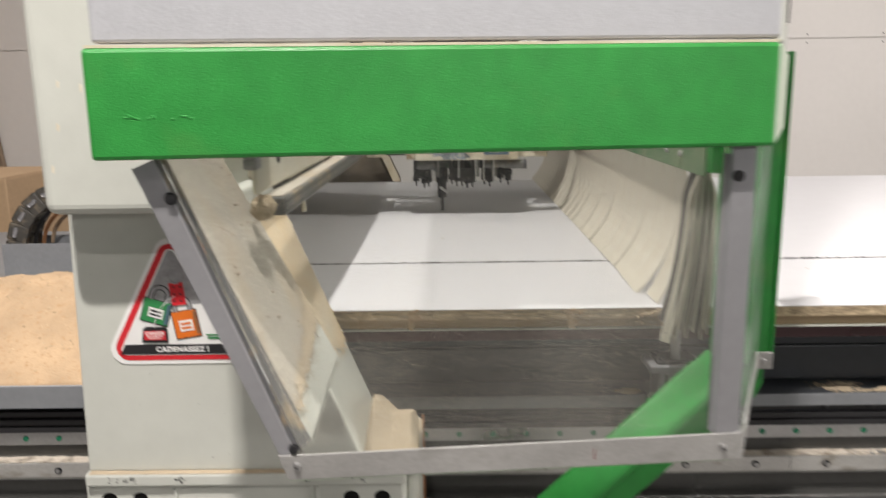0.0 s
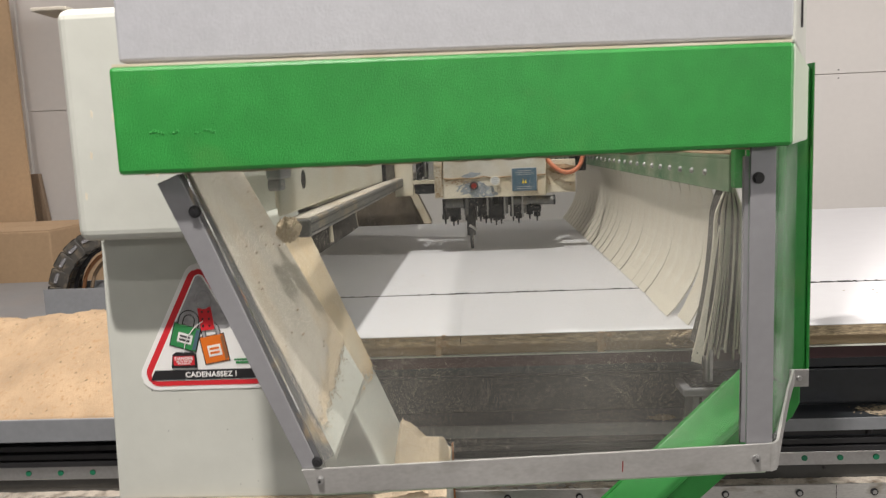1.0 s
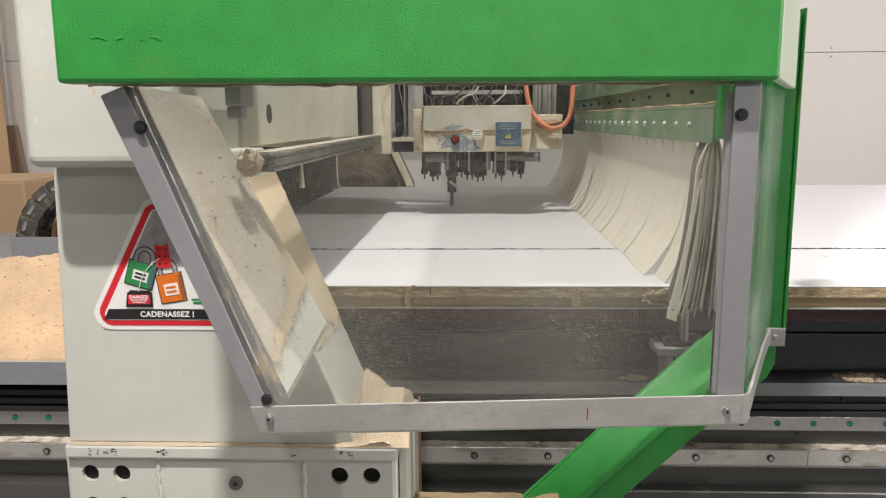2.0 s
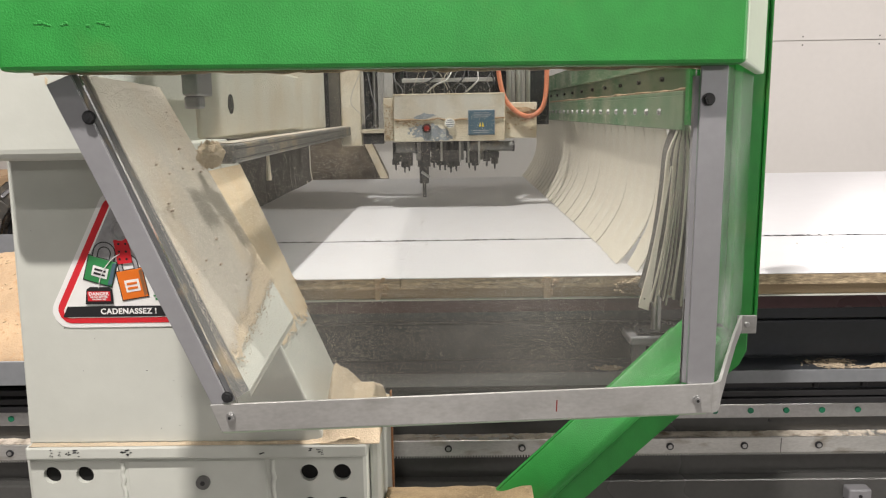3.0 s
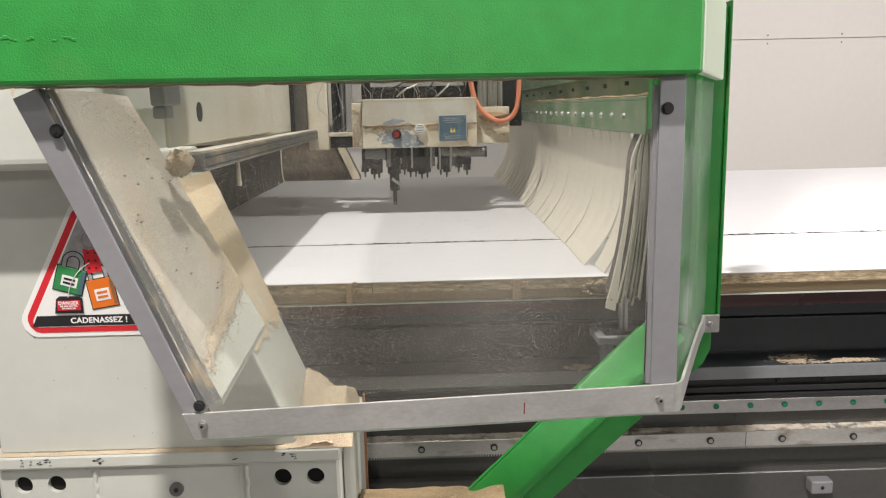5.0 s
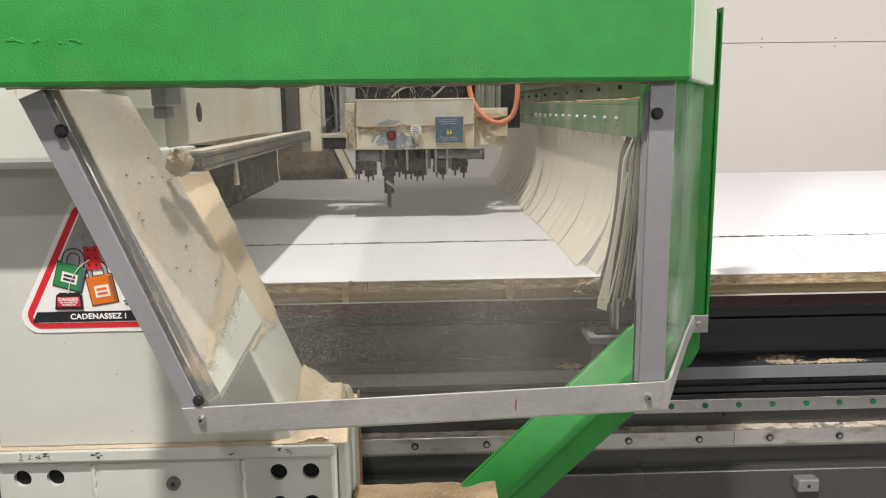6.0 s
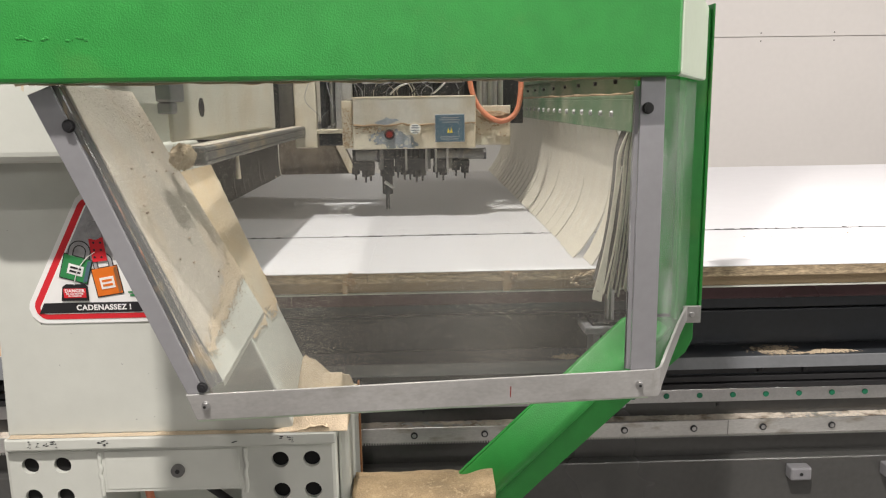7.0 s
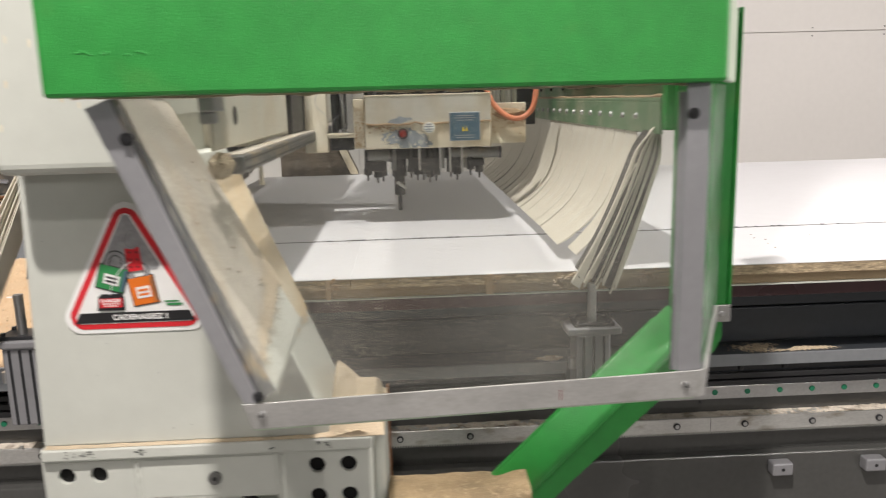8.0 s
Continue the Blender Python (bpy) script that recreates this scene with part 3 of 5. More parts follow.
# ---- cable chain in its tray, boxes by the wall ----
tray = thing("chain_tray", (-0.95, 2.25, 0.8), "grey folded steel tray for a cable chain", "cable tray")
part("front", box(-1.314, -0.56, 2.20, 2.203, 0.803, 0.907, 0.001), SHELF, tray)
part("back", box(-1.314, -0.56, 2.34, 2.343, 0.803, 0.907, 0.001), SHELF, tray)
part("bottom", box(-1.314, -0.56, 2.203, 2.34, 0.803, 0.808), SHELF, tray)
chain = thing("cable_chain", (-1.05, 2.27, 0.81), "black plastic cable chain curling up out of a grey tray", "cable chain")
for k in range(12):
    a0 = math.radians(176 - k * 15.5)
    c, r = Vector((-1.098, 2.27, 0.872)), 0.188
    m = Matrix.Translation((c.x + r * math.cos(a0), 2.27, c.z + r * math.sin(a0))) @ Matrix.Rotation(-(a0 - math.pi / 2), 4, "Y")
    bm = bmesh.new()
    for y in (-0.045, 0.039):
        box(-0.0275, 0.0275, y, y + 0.006, -0.029, 0.029, 0.006, bm)
    box(-0.006, 0.006, -0.045, 0.045, 0.023, 0.029, 0.002, bm)
    box(-0.006, 0.006, -0.045, 0.045, -0.029, -0.023, 0.002, bm)
    bmesh.ops.transform(bm, matrix=m, verts=bm.verts)
    link = part("link", bm, CHAIN_BLACK, chain)
    bm = box(-0.015, 0.015, -0.0475, -0.0450, 0.001, 0.012, 0.0045)
    bmesh.ops.transform(bm, matrix=m, verts=bm.verts)
    part("slot", bm, ALU_DULL, link, "worn grey slot")
for k, mt in enumerate((TIMBER, BLACK, COPPER, TIMBER)):
    pts = [(-1.098 + (0.172 - 0.016 * k) * math.cos(math.radians(a)), 2.25 + 0.02 * k, 0.872 + (0.172 - 0.016 * k) * math.sin(math.radians(a))) for a in range(172, 0, -20)]
    part("cable", hose(pts, 0.006, 8), mt, chain, "cable inside the chain", smooth=True)


def carton(x0, x1, y0, y1, z0, z1, label):
    t = thing("cardboard_box", ((x0 + x1) / 2, (y0 + y1) / 2, z0), label, "cardboard box", "boxes by the wall")
    part("body", box(x0, x1, y0, y1, z0, z1, 0.006), CARDBOARD, t)
    part("flap", box(x0 + 0.004, x1 - 0.004, y0 + 0.003, (y0 + y1) / 2 - 0.002, z1, z1 + 0.004), CARDBOARD, t)
    part("flap", box(x0 + 0.004, x1 - 0.004, (y0 + y1) / 2 + 0.002, y1 - 0.003, z1, z1 + 0.004), CARDBOARD, t)
    part("crease", box(x0 + 0.11, x0 + 0.112, y0 - 0.0015, y0, z1 - 0.22, z1 - 0.02), DARK_STEEL, t, "torn hand hole edge")
    return t


carton(-2.75, -1.945, 3.35, 3.9, 0.0, 0.978, "plain brown cardboard box standing on the floor")
solid("cardboard_sheet", hexa([(-3.4, 3.93, 0), (-2.345, 3.93, 0), (-2.345, 3.945, 0), (-3.4, 3.945, 0)], [(-3.4, 4.0, 2.6), (-2.42, 4.0, 2.6), (-2.42, 4.015, 2.6), (-3.4, 4.015, 2.6)]), CARDBOARD, "tall brown cardboard sheet leaning by the wall", "cardboard sheet")
solid("timber_board", hexa([(-2.470, 4.30, 0.0), (-2.395, 4.30, 0.0), (-2.395, 4.335, 0.0), (-2.470, 4.335, 0.0)], [(-2.592, 4.30, 1.222), (-2.528, 4.30, 1.222), (-2.528, 4.335, 1.222), (-2.592, 4.335, 1.222)], None, 0.003), TIMBER, "grey brown timber board standing against the wall", "timber board")

# ---- the travelling gantry ----
gantry = thing("gantry", (-0.295, 1.11, 0.70), "pale router gantry with green hood and clear dusty guard", "gantry machine")


def hood_y(x):
    return 0.715 + 0.1065 * (x + 0.33)


def skew(x0, x1, z0, z1, t, off=0.0, bev=0.0, bm=None):
    """A panel parallel to the hood's front, off metres behind it."""
    return slab((x0, hood_y(x0) + off), (x1, hood_y(x1) + off), z0, z1, t, bm, bev)


part("hood_band", skew(-0.3250, 0.3201, 1.2691, 1.3685, 0.03, -0.018, 0.004), GREEN, gantry, "green textured enamel hood band")
part("hood_lip", skew(-0.3225, 0.3180, 1.3685, 1.3710, 0.03, -0.015), CREAM, gantry)
# unseen above about 1.5 m; the height is set to block the front lamps
part("hood_panel", skew(-0.3175, 0.3210, 1.3730, 2.75, 0.02, -0.012, 0.003), GREY_PANEL, gantry, "blue grey hood front panel")
part("hood_underside", hexa([(-0.318, hood_y(-0.318) + 0.0122, 1.2705), (0.318, hood_y(0.318) + 0.0122, 1.2705), (0.318, hood_y(0.318) + 0.05, 1.2705), (-0.318, hood_y(-0.318) + 0.05, 1.2705)],
     [(-0.318, hood_y(-0.318) + 0.0122, 1.2745), (0.318, hood_y(0.318) + 0.0122, 1.2745), (0.318, hood_y(0.318) + 0.05, 1.2745), (-0.318, hood_y(-0.318) + 0.05, 1.2745)]), GREEN_DUSTY, gantry, "dusty folded lip under the hood band")
bm = bmesh.new()
lip_rng = random.Random(8)
pts = [(-0.316 + 0.012 * k, hood_y(-0.316 + 0.012 * k) + 0.020, 1.2690 + lip_rng.gauss(0, 0.0006)) for k in range(53)]
hose(pts, 0.0020, 6, bm)
for k in range(90):
    x, q = lip_rng.uniform(-0.31, 0.31), lip_rng.uniform(0.0008, 0.0026)
    y = hood_y(x) + lip_rng.uniform(0.013, 0.024)
    box(x, x + q * lip_rng.uniform(1, 3), y, y + q, 1.2703 - q, 1.2704, q * 0.2, bm, 1)
part("lip_dust", bm, TAN_DUST, gantry, "tan dust caked along the lip under the hood", smooth=True)
part("hood_cheek", slab((0.3212, 0.769), (0.446, 1.045), 1.2705, 1.3675, 0.012, None, 0.003), PALE_SIDE, gantry, "pale green hood cheek")
# also carried up unseen to block light
cheek = part("hood_side", slab((0.3225, 0.772), (0.440, 1.04), 1.3690, 2.75, 0.010, None, 0.002), PALE, gantry, "pale enamel hood side with a slot")
# unseen plate, added to block the right lamp
part("side_light_block", box(0.4300, 0.4340, 1.050, 1.21, 1.352, 1.56, 0.001), GREY_PANEL, gantry, "unseen plate, added to keep side light off the column")
part("slot", slab((0.3565, 0.847), (0.3595, 0.8535), 1.392, 1.47, -0.002), BLACK, cheek)
# paint blisters on the band
bm = bmesh.new()
for k in range(16):
    x = -0.291 + rng.choice((0, 0.006, 0.022, 0.045, 0.050)) + rng.gauss(0, 0.003)
    z = 1.306 + rng.gauss(0, 0.0012)
    s = rng.uniform(0.0015, 0.004)
    box(x, x + s, hood_y(x) - 0.0184, hood_y(x) - 0.017, z, z + s * 0.6, 0.0004, bm, 1)
part("paint_blister", bm, GREEN, gantry)

# column: a folded box, its right side sloping
part("column", hexa([(-0.5300, 1.028, 0.793), (-0.1243, 1.028, 0.793), (-0.1144, 1.19, 0.793), (-0.5300, 1.19, 0.793)],
     [(-0.5180, 1.028, 1.196), (-0.2894, 1.028, 1.196), (-0.2795, 1.19, 1.196), (-0.5180, 1.19, 1.196)], None, 0.003), PALE, gantry, "pale grey enamelled steel column")
# side panel between the guard bar and the column, caked with dust but for its clean foot
def side_at(s, r, off=0.0):
    """A place on the panel: s from the guard bar to the column, r from its top to its foot."""
    a = Vector((-0.2845, hood_y(-0.2845) + 0.041, 1.2690)).lerp(Vector((-0.1545, hood_y(-0.1545) + 0.041, 0.9590)), r)
    b = Vector((-0.3150, 1.0265, 1.2660)).lerp(Vector((-0.1610, 1.0265, 0.9675)), r)
    return a.lerp(b, s) + Vector((off, 0, 0.4 * off))


def side_sheet(ns, nr, keep, off, bm=None):
    """Faces over the panel where keep(s, r) holds, off(s, r) metres proud of it."""
    bm = bm or bmesh.new()
    v = {(i, j): bm.verts.new(side_at(i / ns, j / nr, off(i / ns, j / nr))) for i in range(ns + 1) for j in range(nr + 1)}
    for i in range(ns):
        for j in range(nr):
            if keep((i + 0.5) / ns, (j + 0.5) / nr):
                bm.faces.new((v[i, j], v[i + 1, j], v[i + 1, j + 1], v[i, j + 1]))
    bmesh.ops.delete(bm, geom=[q for q in bm.verts if not q.link_faces], context="VERTS")
    return bm


def ragged(s):
    return 0.895 - 0.075 * s + 0.014 * noise.noise((s * 6, 1.0, 0)) + 0.012 * noise.noise((s * 17, 2.0, 0)) + 0.006 * noise.noise((s * 45, 3.0, 0)) + 0.004 * noise.noise((s * 140, 4.0, 0))


grit = random.Random(31)
bm = side_sheet(12, 24, lambda s, r: True, lambda s, r: 0.0)
part("side_panel", side_sheet(12, 24, lambda s, r: True, lambda s, r: -0.003, bm), PALE, gantry, "pale side panel of the guard")
part("panel_foot", hexa([side_at(0.02, 1, -0.0005), side_at(1, 1, -0.0005), side_at(1, 1, -0.0005) + Vector((0.001, 0, -0.007)), side_at(0.02, 1, -0.0005) + Vector((0.001, 0, -0.007))],
     [side_at(0.02, 1, -0.012), side_at(1, 1, -0.012), side_at(1, 1, -0.012) + Vector((0.001, 0, -0.007)), side_at(0.02, 1, -0.012) + Vector((0.001, 0, -0.007))]), PALE, gantry, "folded metal foot of the side panel")
part("panel_dust", side_sheet(90, 200, lambda s, r: r < ragged(s) - 0.01, lambda s, r: 0.0013 + 0.0005 * noise.noise((s * 40, r * 60, 0)) + 0.0003 * noise.noise((s * 150, r * 200, 3))), DUSTY, gantry, "layer of grey dust caked on the side panel", smooth=True)
part("panel_dust_rim", side_sheet(170, 340, lambda s, r: ragged(s) + grit.gauss(0.006, 0.006) > r > ragged(s) - 0.03 - 0.10 * s * s + 0.03 * noise.noise((s * 9, r * 14, 7)) + 0.02 * noise.noise((s * 40, r * 50, 8)) + grit.gauss(0, 0.012),
     lambda s, r: 0.0021 + 0.0014 * abs(noise.noise((s * 70, r * 100, 4)))), FRESH_DUST, gantry, "crust of pale sawdust at the ragged dust edge", smooth=True)
# crumbs and dark knots stuck in the dust
bm = bmesh.new()
for k in range(26):
    p = side_at(grit.uniform(0.05, 0.95), grit.uniform(0.0, 0.8), 0.0015)
    q = grit.uniform(0.0006, 0.0022)
    box(p.x, p.x + q, p.y, p.y + q * grit.uniform(1.0, 3.0), p.z, p.z + q, q * 0.2, bm, 1)
part("dark_crumbs", bm, TIMBER, gantry, "brown crumbs stuck in the dust")


bm = bmesh.new()
for k in range(500):
    s = rng.random() ** 0.8
    p = side_at(s, ragged(s) + rng.gauss(0.0, 0.022), 0.001)
    q = rng.uniform(0.0004, 0.0013)
    box(p.x, p.x + q, p.y, p.y + q * rng.uniform(0.6, 2.0), p.z, p.z + q, 0, bm)
part("stuck_chips", bm, FRESH_DUST, gantry, "loose chips along the dust edge")


def sloping_side(y, z, off):
    f = (y - 1.030) / 0.160
    x = (1 - f) * -0.1272 + f * -0.1173 - 0.4097 * (z - 0.80)
    return Vector((x + off, y, z + 0.4 * off))


bm = bmesh.new()
grid = {}
for i in range(41):
    for j in range(91):
        y, z = 1.031 + 0.157 * i / 40, 1.158 - 0.232 * j / 90
        grid[i, j] = bm.verts.new(sloping_side(y, z, 0.0014 + 0.0016 * abs(noise.noise((y * 90, z * 90, 2)))))
for i in range(40):
    for j in range(90):
        y, z = 1.031 + 0.157 * (i + 0.5) / 40, 1.158 - 0.232 * (j + 0.5) / 90
        if z > 0.925 + 0.10 * (y - 1.09) + 0.020 * noise.noise((y * 30, z * 22, 9)) + 0.010 * noise.noise((y * 110, z * 90, 5)) + grit.gauss(0, 0.006):
            bm.faces.new((grid[i, j], grid[i + 1, j], grid[i + 1, j + 1], grid[i, j + 1]))
bmesh.ops.delete(bm, geom=[q for q in bm.verts if not q.link_faces], context="VERTS")
part("column_side_dust", bm, TAN_DUST, gantry, "tan dust on the sloping column side", smooth=True)
part("column_cover", box(-0.5075, -0.314, 0.946, 1.24, 1.181, 1.472, 0.014, None, 4), PALE, gantry, "pale rounded sheet metal column cover", smooth=False)

part("cover_tab", box(-0.546, -0.500, 0.965, 1.02, 1.4735, 1.478, 0.001), DUSTY, gantry, "small tab on top of the column cover")

# base with welded panels and bolt holes
part("base_flange", box(-0.5315, -0.068, 1.016, 1.21, 0.7745, 0.793, 0.003), PALE, gantry, "pale enamelled flange with chipped paint")
base = part("base_plate", box(-0.538, -0.070, 1.0265, 1.21, 0.45, 0.7745, 0.006), PALE, gantry, "pale enamelled base plate with round bolt holes")
holes = [(x, z) for x in (-0.503, -0.458, -0.150, -0.105) for z in (0.748, 0.700, 0.56)]
cut(base, *[rod((x, 1.0, z), (x, 1.12, z), 0.0122, 24) for x, z in holes], box(-0.402, -0.208, 1.0, 1.15, 0.60, 0.705))
for x, z in holes:
    # near-black discs paint in the darkness of the deep holes
    part("hole_back", rod((x, 1.0335, z), (x, 1.040, z), 0.0120, 20), VOID, base, "near-black disc for the unlit depth of a bolt hole")
part("welded_panel", box(-0.398, -0.208, 1.0255, 1.029, 0.709, 0.768, 0.0012), PALE, base)
part("centre_bolt", rod((-0.295, 1.0256, 0.737), (-0.295, 1.020, 0.737), 0.0095, 18), RAIL_GREY, base, "dull steel socket bolt")
part("bolt_socket", rod((-0.295, 1.0201, 0.737), (-0.295, 1.0190, 0.737), 0.0035, 6), BLACK, base)
for x, z0, z1 in ((-0.405, 0.70, 0.766), (-0.200, 0.70, 0.768)):
    pts = [(x + rng.gauss(0, 0.0008), 1.0265, z0 + (z1 - z0) * k / 8) for k in range(9)]
    part("weld", hose(pts, 0.0035, 8), PALE, base, "painted weld bead", smooth=True)
pts = [(-0.53 + 0.115 * k / 8, 1.0265, 0.770 + rng.gauss(0, 0.0006)) for k in range(9)]
part("weld", hose(pts, 0.003, 8), PALE, base, smooth=True)
part("cable", hose([(-0.36, 1.09, 0.72), (-0.357, 1.07, 0.69), (-0.35, 1.08, 0.62)], 0.006), HOSE, base, "orange cable inside the base", smooth=True)
part("cable", hose([(-0.31, 1.09, 0.71), (-0.27, 1.07, 0.69), (-0.24, 1.09, 0.65)], 0.006), BLACK, base, smooth=True)
for x in (-0.500, -0.487, -0.478, -0.468, -0.405, -0.395, -0.215, -0.150, -0.140, -0.132):
    w = rng.uniform(0.003, 0.009)
    bm = bmesh.new()
    for k in range(4):
        a, b = x + rng.uniform(0, w), 0.784 + rng.uniform(-0.005, 0.005)
        l, h = w * rng.uniform(0.3, 0.9), rng.uniform(0.0005, 0.0017)
        plate_xz([(a, b), (a + l * 0.5, b - h * 0.3), (a + l, b + h * 0.5), (a + l * 0.7, b + h), (a + l * 0.25, b + h * 0.7)], 1.0153, 1.0165, bm)
    part("paint_chip", bm, DARK_STEEL, gantry, "dark chip in the flange paint")


def flange_dust(x, y):
    edge = min(1, max(0, (y - 1.018 - 0.003 * noise.noise((x * 40, 1, 1)) - 0.002 * noise.noise((x * 160, 2, 1))) / 0.01)) ** 1.2
    n = 0.5 + 0.5 * noise.noise((x * 25, y * 60, 2.0)) + 0.4 * noise.noise((x * 120, y * 120, 6.0))
    side = max(0.0, (x + 0.150) / 0.075)
    return 0.7932 + max(0.0, (0.0026 * edge + 0.016 * min(side, 1.0) * (1 - abs(y - 1.02) / 0.1)) * n), 0.7931


part("flange_dust", lump_sheet(-0.526, -0.077, 1.0175, 1.0277, 420, 14, flange_dust, 0.0004), FRESH_DUST, gantry, "pale sawdust lying on the flange", smooth=True)


def bank(x, y):
    ramp = min(1.0, max(0.0, (y - 1.017) / 0.065)) * (1.0 if y > 1.028 else min(1.0, max(0.0, (x + 0.145) / 0.03)))
    side = min(1.0, max(0.0, (-0.049 - x) / 0.014), max(0.0, (x + 0.1325) / 0.014)) ** 0.5
    near = max(0.0, (-0.090 - x) / 0.03)
    n = noise.noise((x * 35, y * 35, 1.0)) * 0.004 + noise.noise((x * 150, y * 150, 4.0)) * 0.002 + noise.noise((x * 420, y * 420, 8.0)) * 0.0012
    return 0.7936 + (0.075 * ramp + 0.030 * min(near, 1.0) * ramp) * side + n * ramp - 0.40 * max(0.0, y - 1.05) * ramp, 0.7934


part("dust_bank", lump_sheet(-0.1325, -0.052, 1.017, 1.20, 60, 90, bank), FRESH_DUST, gantry, "bank of sawdust beside the column", smooth=True)
part("side_plate", box(-0.0695, -0.0525, 1.045, 1.215, 0.45, 0.792, 0.006), PALE, gantry, "pale rounded side plate of the base")
part("copper_edge", box(-0.0520, -0.0490, 1.20, 1.208, 0.45, 0.798), COPPER, gantry, "copper coloured edge strip")


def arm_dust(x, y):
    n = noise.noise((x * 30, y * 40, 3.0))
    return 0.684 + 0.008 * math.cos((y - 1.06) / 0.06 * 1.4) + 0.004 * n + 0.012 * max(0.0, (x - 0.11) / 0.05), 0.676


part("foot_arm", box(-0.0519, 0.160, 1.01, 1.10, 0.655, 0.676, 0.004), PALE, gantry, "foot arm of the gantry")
# darker sawdust colour: the shade on the arm is painted in
part("arm_dust", lump_sheet(-0.05, 0.158, 1.012, 1.098, 90, 40, arm_dust), SHADED_DUST, gantry, "sawdust lying on the foot arm", smooth=True)

# green post and its diagonal strut
part("post", box(0.424, 0.4565, 1.062, 1.10, 0.93, 1.366, 0.003), GREEN, gantry, "green enamelled corner post")
part("post_edge", box(0.457, 0.4600, 1.058, 1.10, 0.93, 1.372, 0.001), GREEN, gantry)
part("post_web", box(0.3790, 0.4238, 1.084, 1.090, 0.935, 1.33, 0.001), GREEN, gantry, "green web plate beside the post")
part("strut", plate_xz([(0.4590, 0.895), (0.449, 0.874), (0.380, 0.812), (0.232, 0.672), (0.08, 0.52), (-0.02, 0.56), (0.123, 0.704), (0.354, 0.929), (0.4590, 0.929)], 1.084, 1.092, None, 0.002), GREEN, gantry, "green enamelled diagonal strut")
# its upper edge is a flange that rolls over into the web
roll = [(0.0, 1.0830), (0.02, 1.0815), (0.20, 1.0715), (0.40, 1.0615), (0.47, 1.0595), (0.53, 1.0625), (0.58, 1.0700), (0.63, 1.0785), (0.66, 1.0836)]
bm = bmesh.new()
rows = []
for p, q in (((-0.06, 0.52), (0.08, 0.52)), ((0.152, 0.7295), (0.264, 0.7025)), ((0.374, 0.9490), (0.452, 0.892))):
    rows.append([bm.verts.new((p[0] + (q[0] - p[0]) * w, y, p[1] + (q[1] - p[1]) * w)) for w, y in roll] + [bm.verts.new((p[0] + (q[0] - p[0]) * w, 1.0838, p[1] + (q[1] - p[1]) * w)) for w in (0.66, 0.0)])
for a, b in zip(rows, rows[1:]):
    for k in range(len(a)):
        bm.faces.new((a[k], a[(k + 1) % len(a)], b[(k + 1) % len(a)], b[k]))
bm.faces.new(rows[0])
bm.faces.new(list(reversed(rows[-1])))
part("strut_flange", bm, GREEN, gantry, "rolled upper flange of the green strut", smooth=True)
clip = part("clip", box(0.4325, 0.4583, 1.054, 1.0575, 0.9290, 0.9540, 0.0008), ALU, gantry, "small aluminium clip")
part("clip_bolt", rod((0.4450, 1.0541, 0.9415), (0.4450, 1.0510, 0.9415), 0.0042, 14, 0.0030), STEEL, clip)

# guard: bars, panes and bolts


def guard_quad(pts, off, t):
    """A flat piece of the guard, off metres behind the hood's face and t thick."""
    return hexa([(x, hood_y(x) + off, z) for x, z in pts], [(x, hood_y(x) + off + t, z) for x, z in pts], None, 0.0005)


part("left_bar", guard_quad([(-0.3000, 1.2590), (-0.2795, 1.2675), (-0.1640, 0.9605), (-0.1800, 0.9605)], 0.006, 0.004), ALU_DULL, gantry, "grey aluminium guard bar")
leg = [(-0.2790, 1.2675), (-0.1635, 0.9605)]
tips = [(-0.2828, 1.2675), (-0.1540, 0.9605)]
ring = [Vector((leg[0][0], hood_y(leg[0][0]) + 0.0102, leg[0][1])), Vector((tips[0][0], hood_y(tips[0][0]) + 0.0405, tips[0][1])), Vector((tips[1][0], hood_y(tips[1][0]) + 0.0405, tips[1][1])), Vector((leg[1][0], hood_y(leg[1][0]) + 0.0102, leg[1][1]))]
# darker copy of the bar's aluminium: the leg's shade is painted in
part("left_bar_leg", hexa(ring, [v + Vector((-0.003, 0.0, -0.001)) for v in ring]), SHADED_ALU, gantry, "folded leg of the guard bar, shade painted in, brown with dust")
part("right_bar", guard_quad([(0.2858, 1.2690), (0.3120, 1.2690), (0.3120, 0.9565), (0.2842, 0.9565)], 0.006, 0.004), ALU_DULL, gantry, "grey aluminium guard bar")
part("right_bar_leg", hexa([(0.2803, hood_y(0.28) + 0.012, 0.957), (0.2842, hood_y(0.284) + 0.0102, 0.957), (0.2842, hood_y(0.284) + 0.013, 0.957), (0.2803, hood_y(0.28) + 0.020, 0.957)], [(0.2818, hood_y(0.28) + 0.012, 1.260), (0.2857, hood_y(0.284) + 0.0102, 1.260), (0.2857, hood_y(0.284) + 0.013, 1.260), (0.2818, hood_y(0.28) + 0.020, 1.260)]), ALU_DULL, gantry)
# bottom bar bends round the corner and back to the post
bm = plate_xz([(-0.1805, 0.9615), (0.309, 0.9578), (0.309, 0.9270), (-0.1715, 0.9342)], -0.003, 0.0, None, 0.0005)
for v in bm.verts:
    v.co.y += hood_y(v.co.x) + 0.0045
part("bottom_bar", bm, ALU, gantry, "bright aluminium guard bottom bar")
p0, p1, p2 = Vector((0.309, hood_y(0.309) + 0.0015)), Vector((0.3185, 0.7870)), Vector((0.3225, 0.7985))
bend = [tuple(p0.lerp(p1, k / 8).lerp(p1.lerp(p2, k / 8), k / 8)) for k in range(9)] + [(0.351, 0.863), (0.40, 0.972), (0.437, 1.050)]
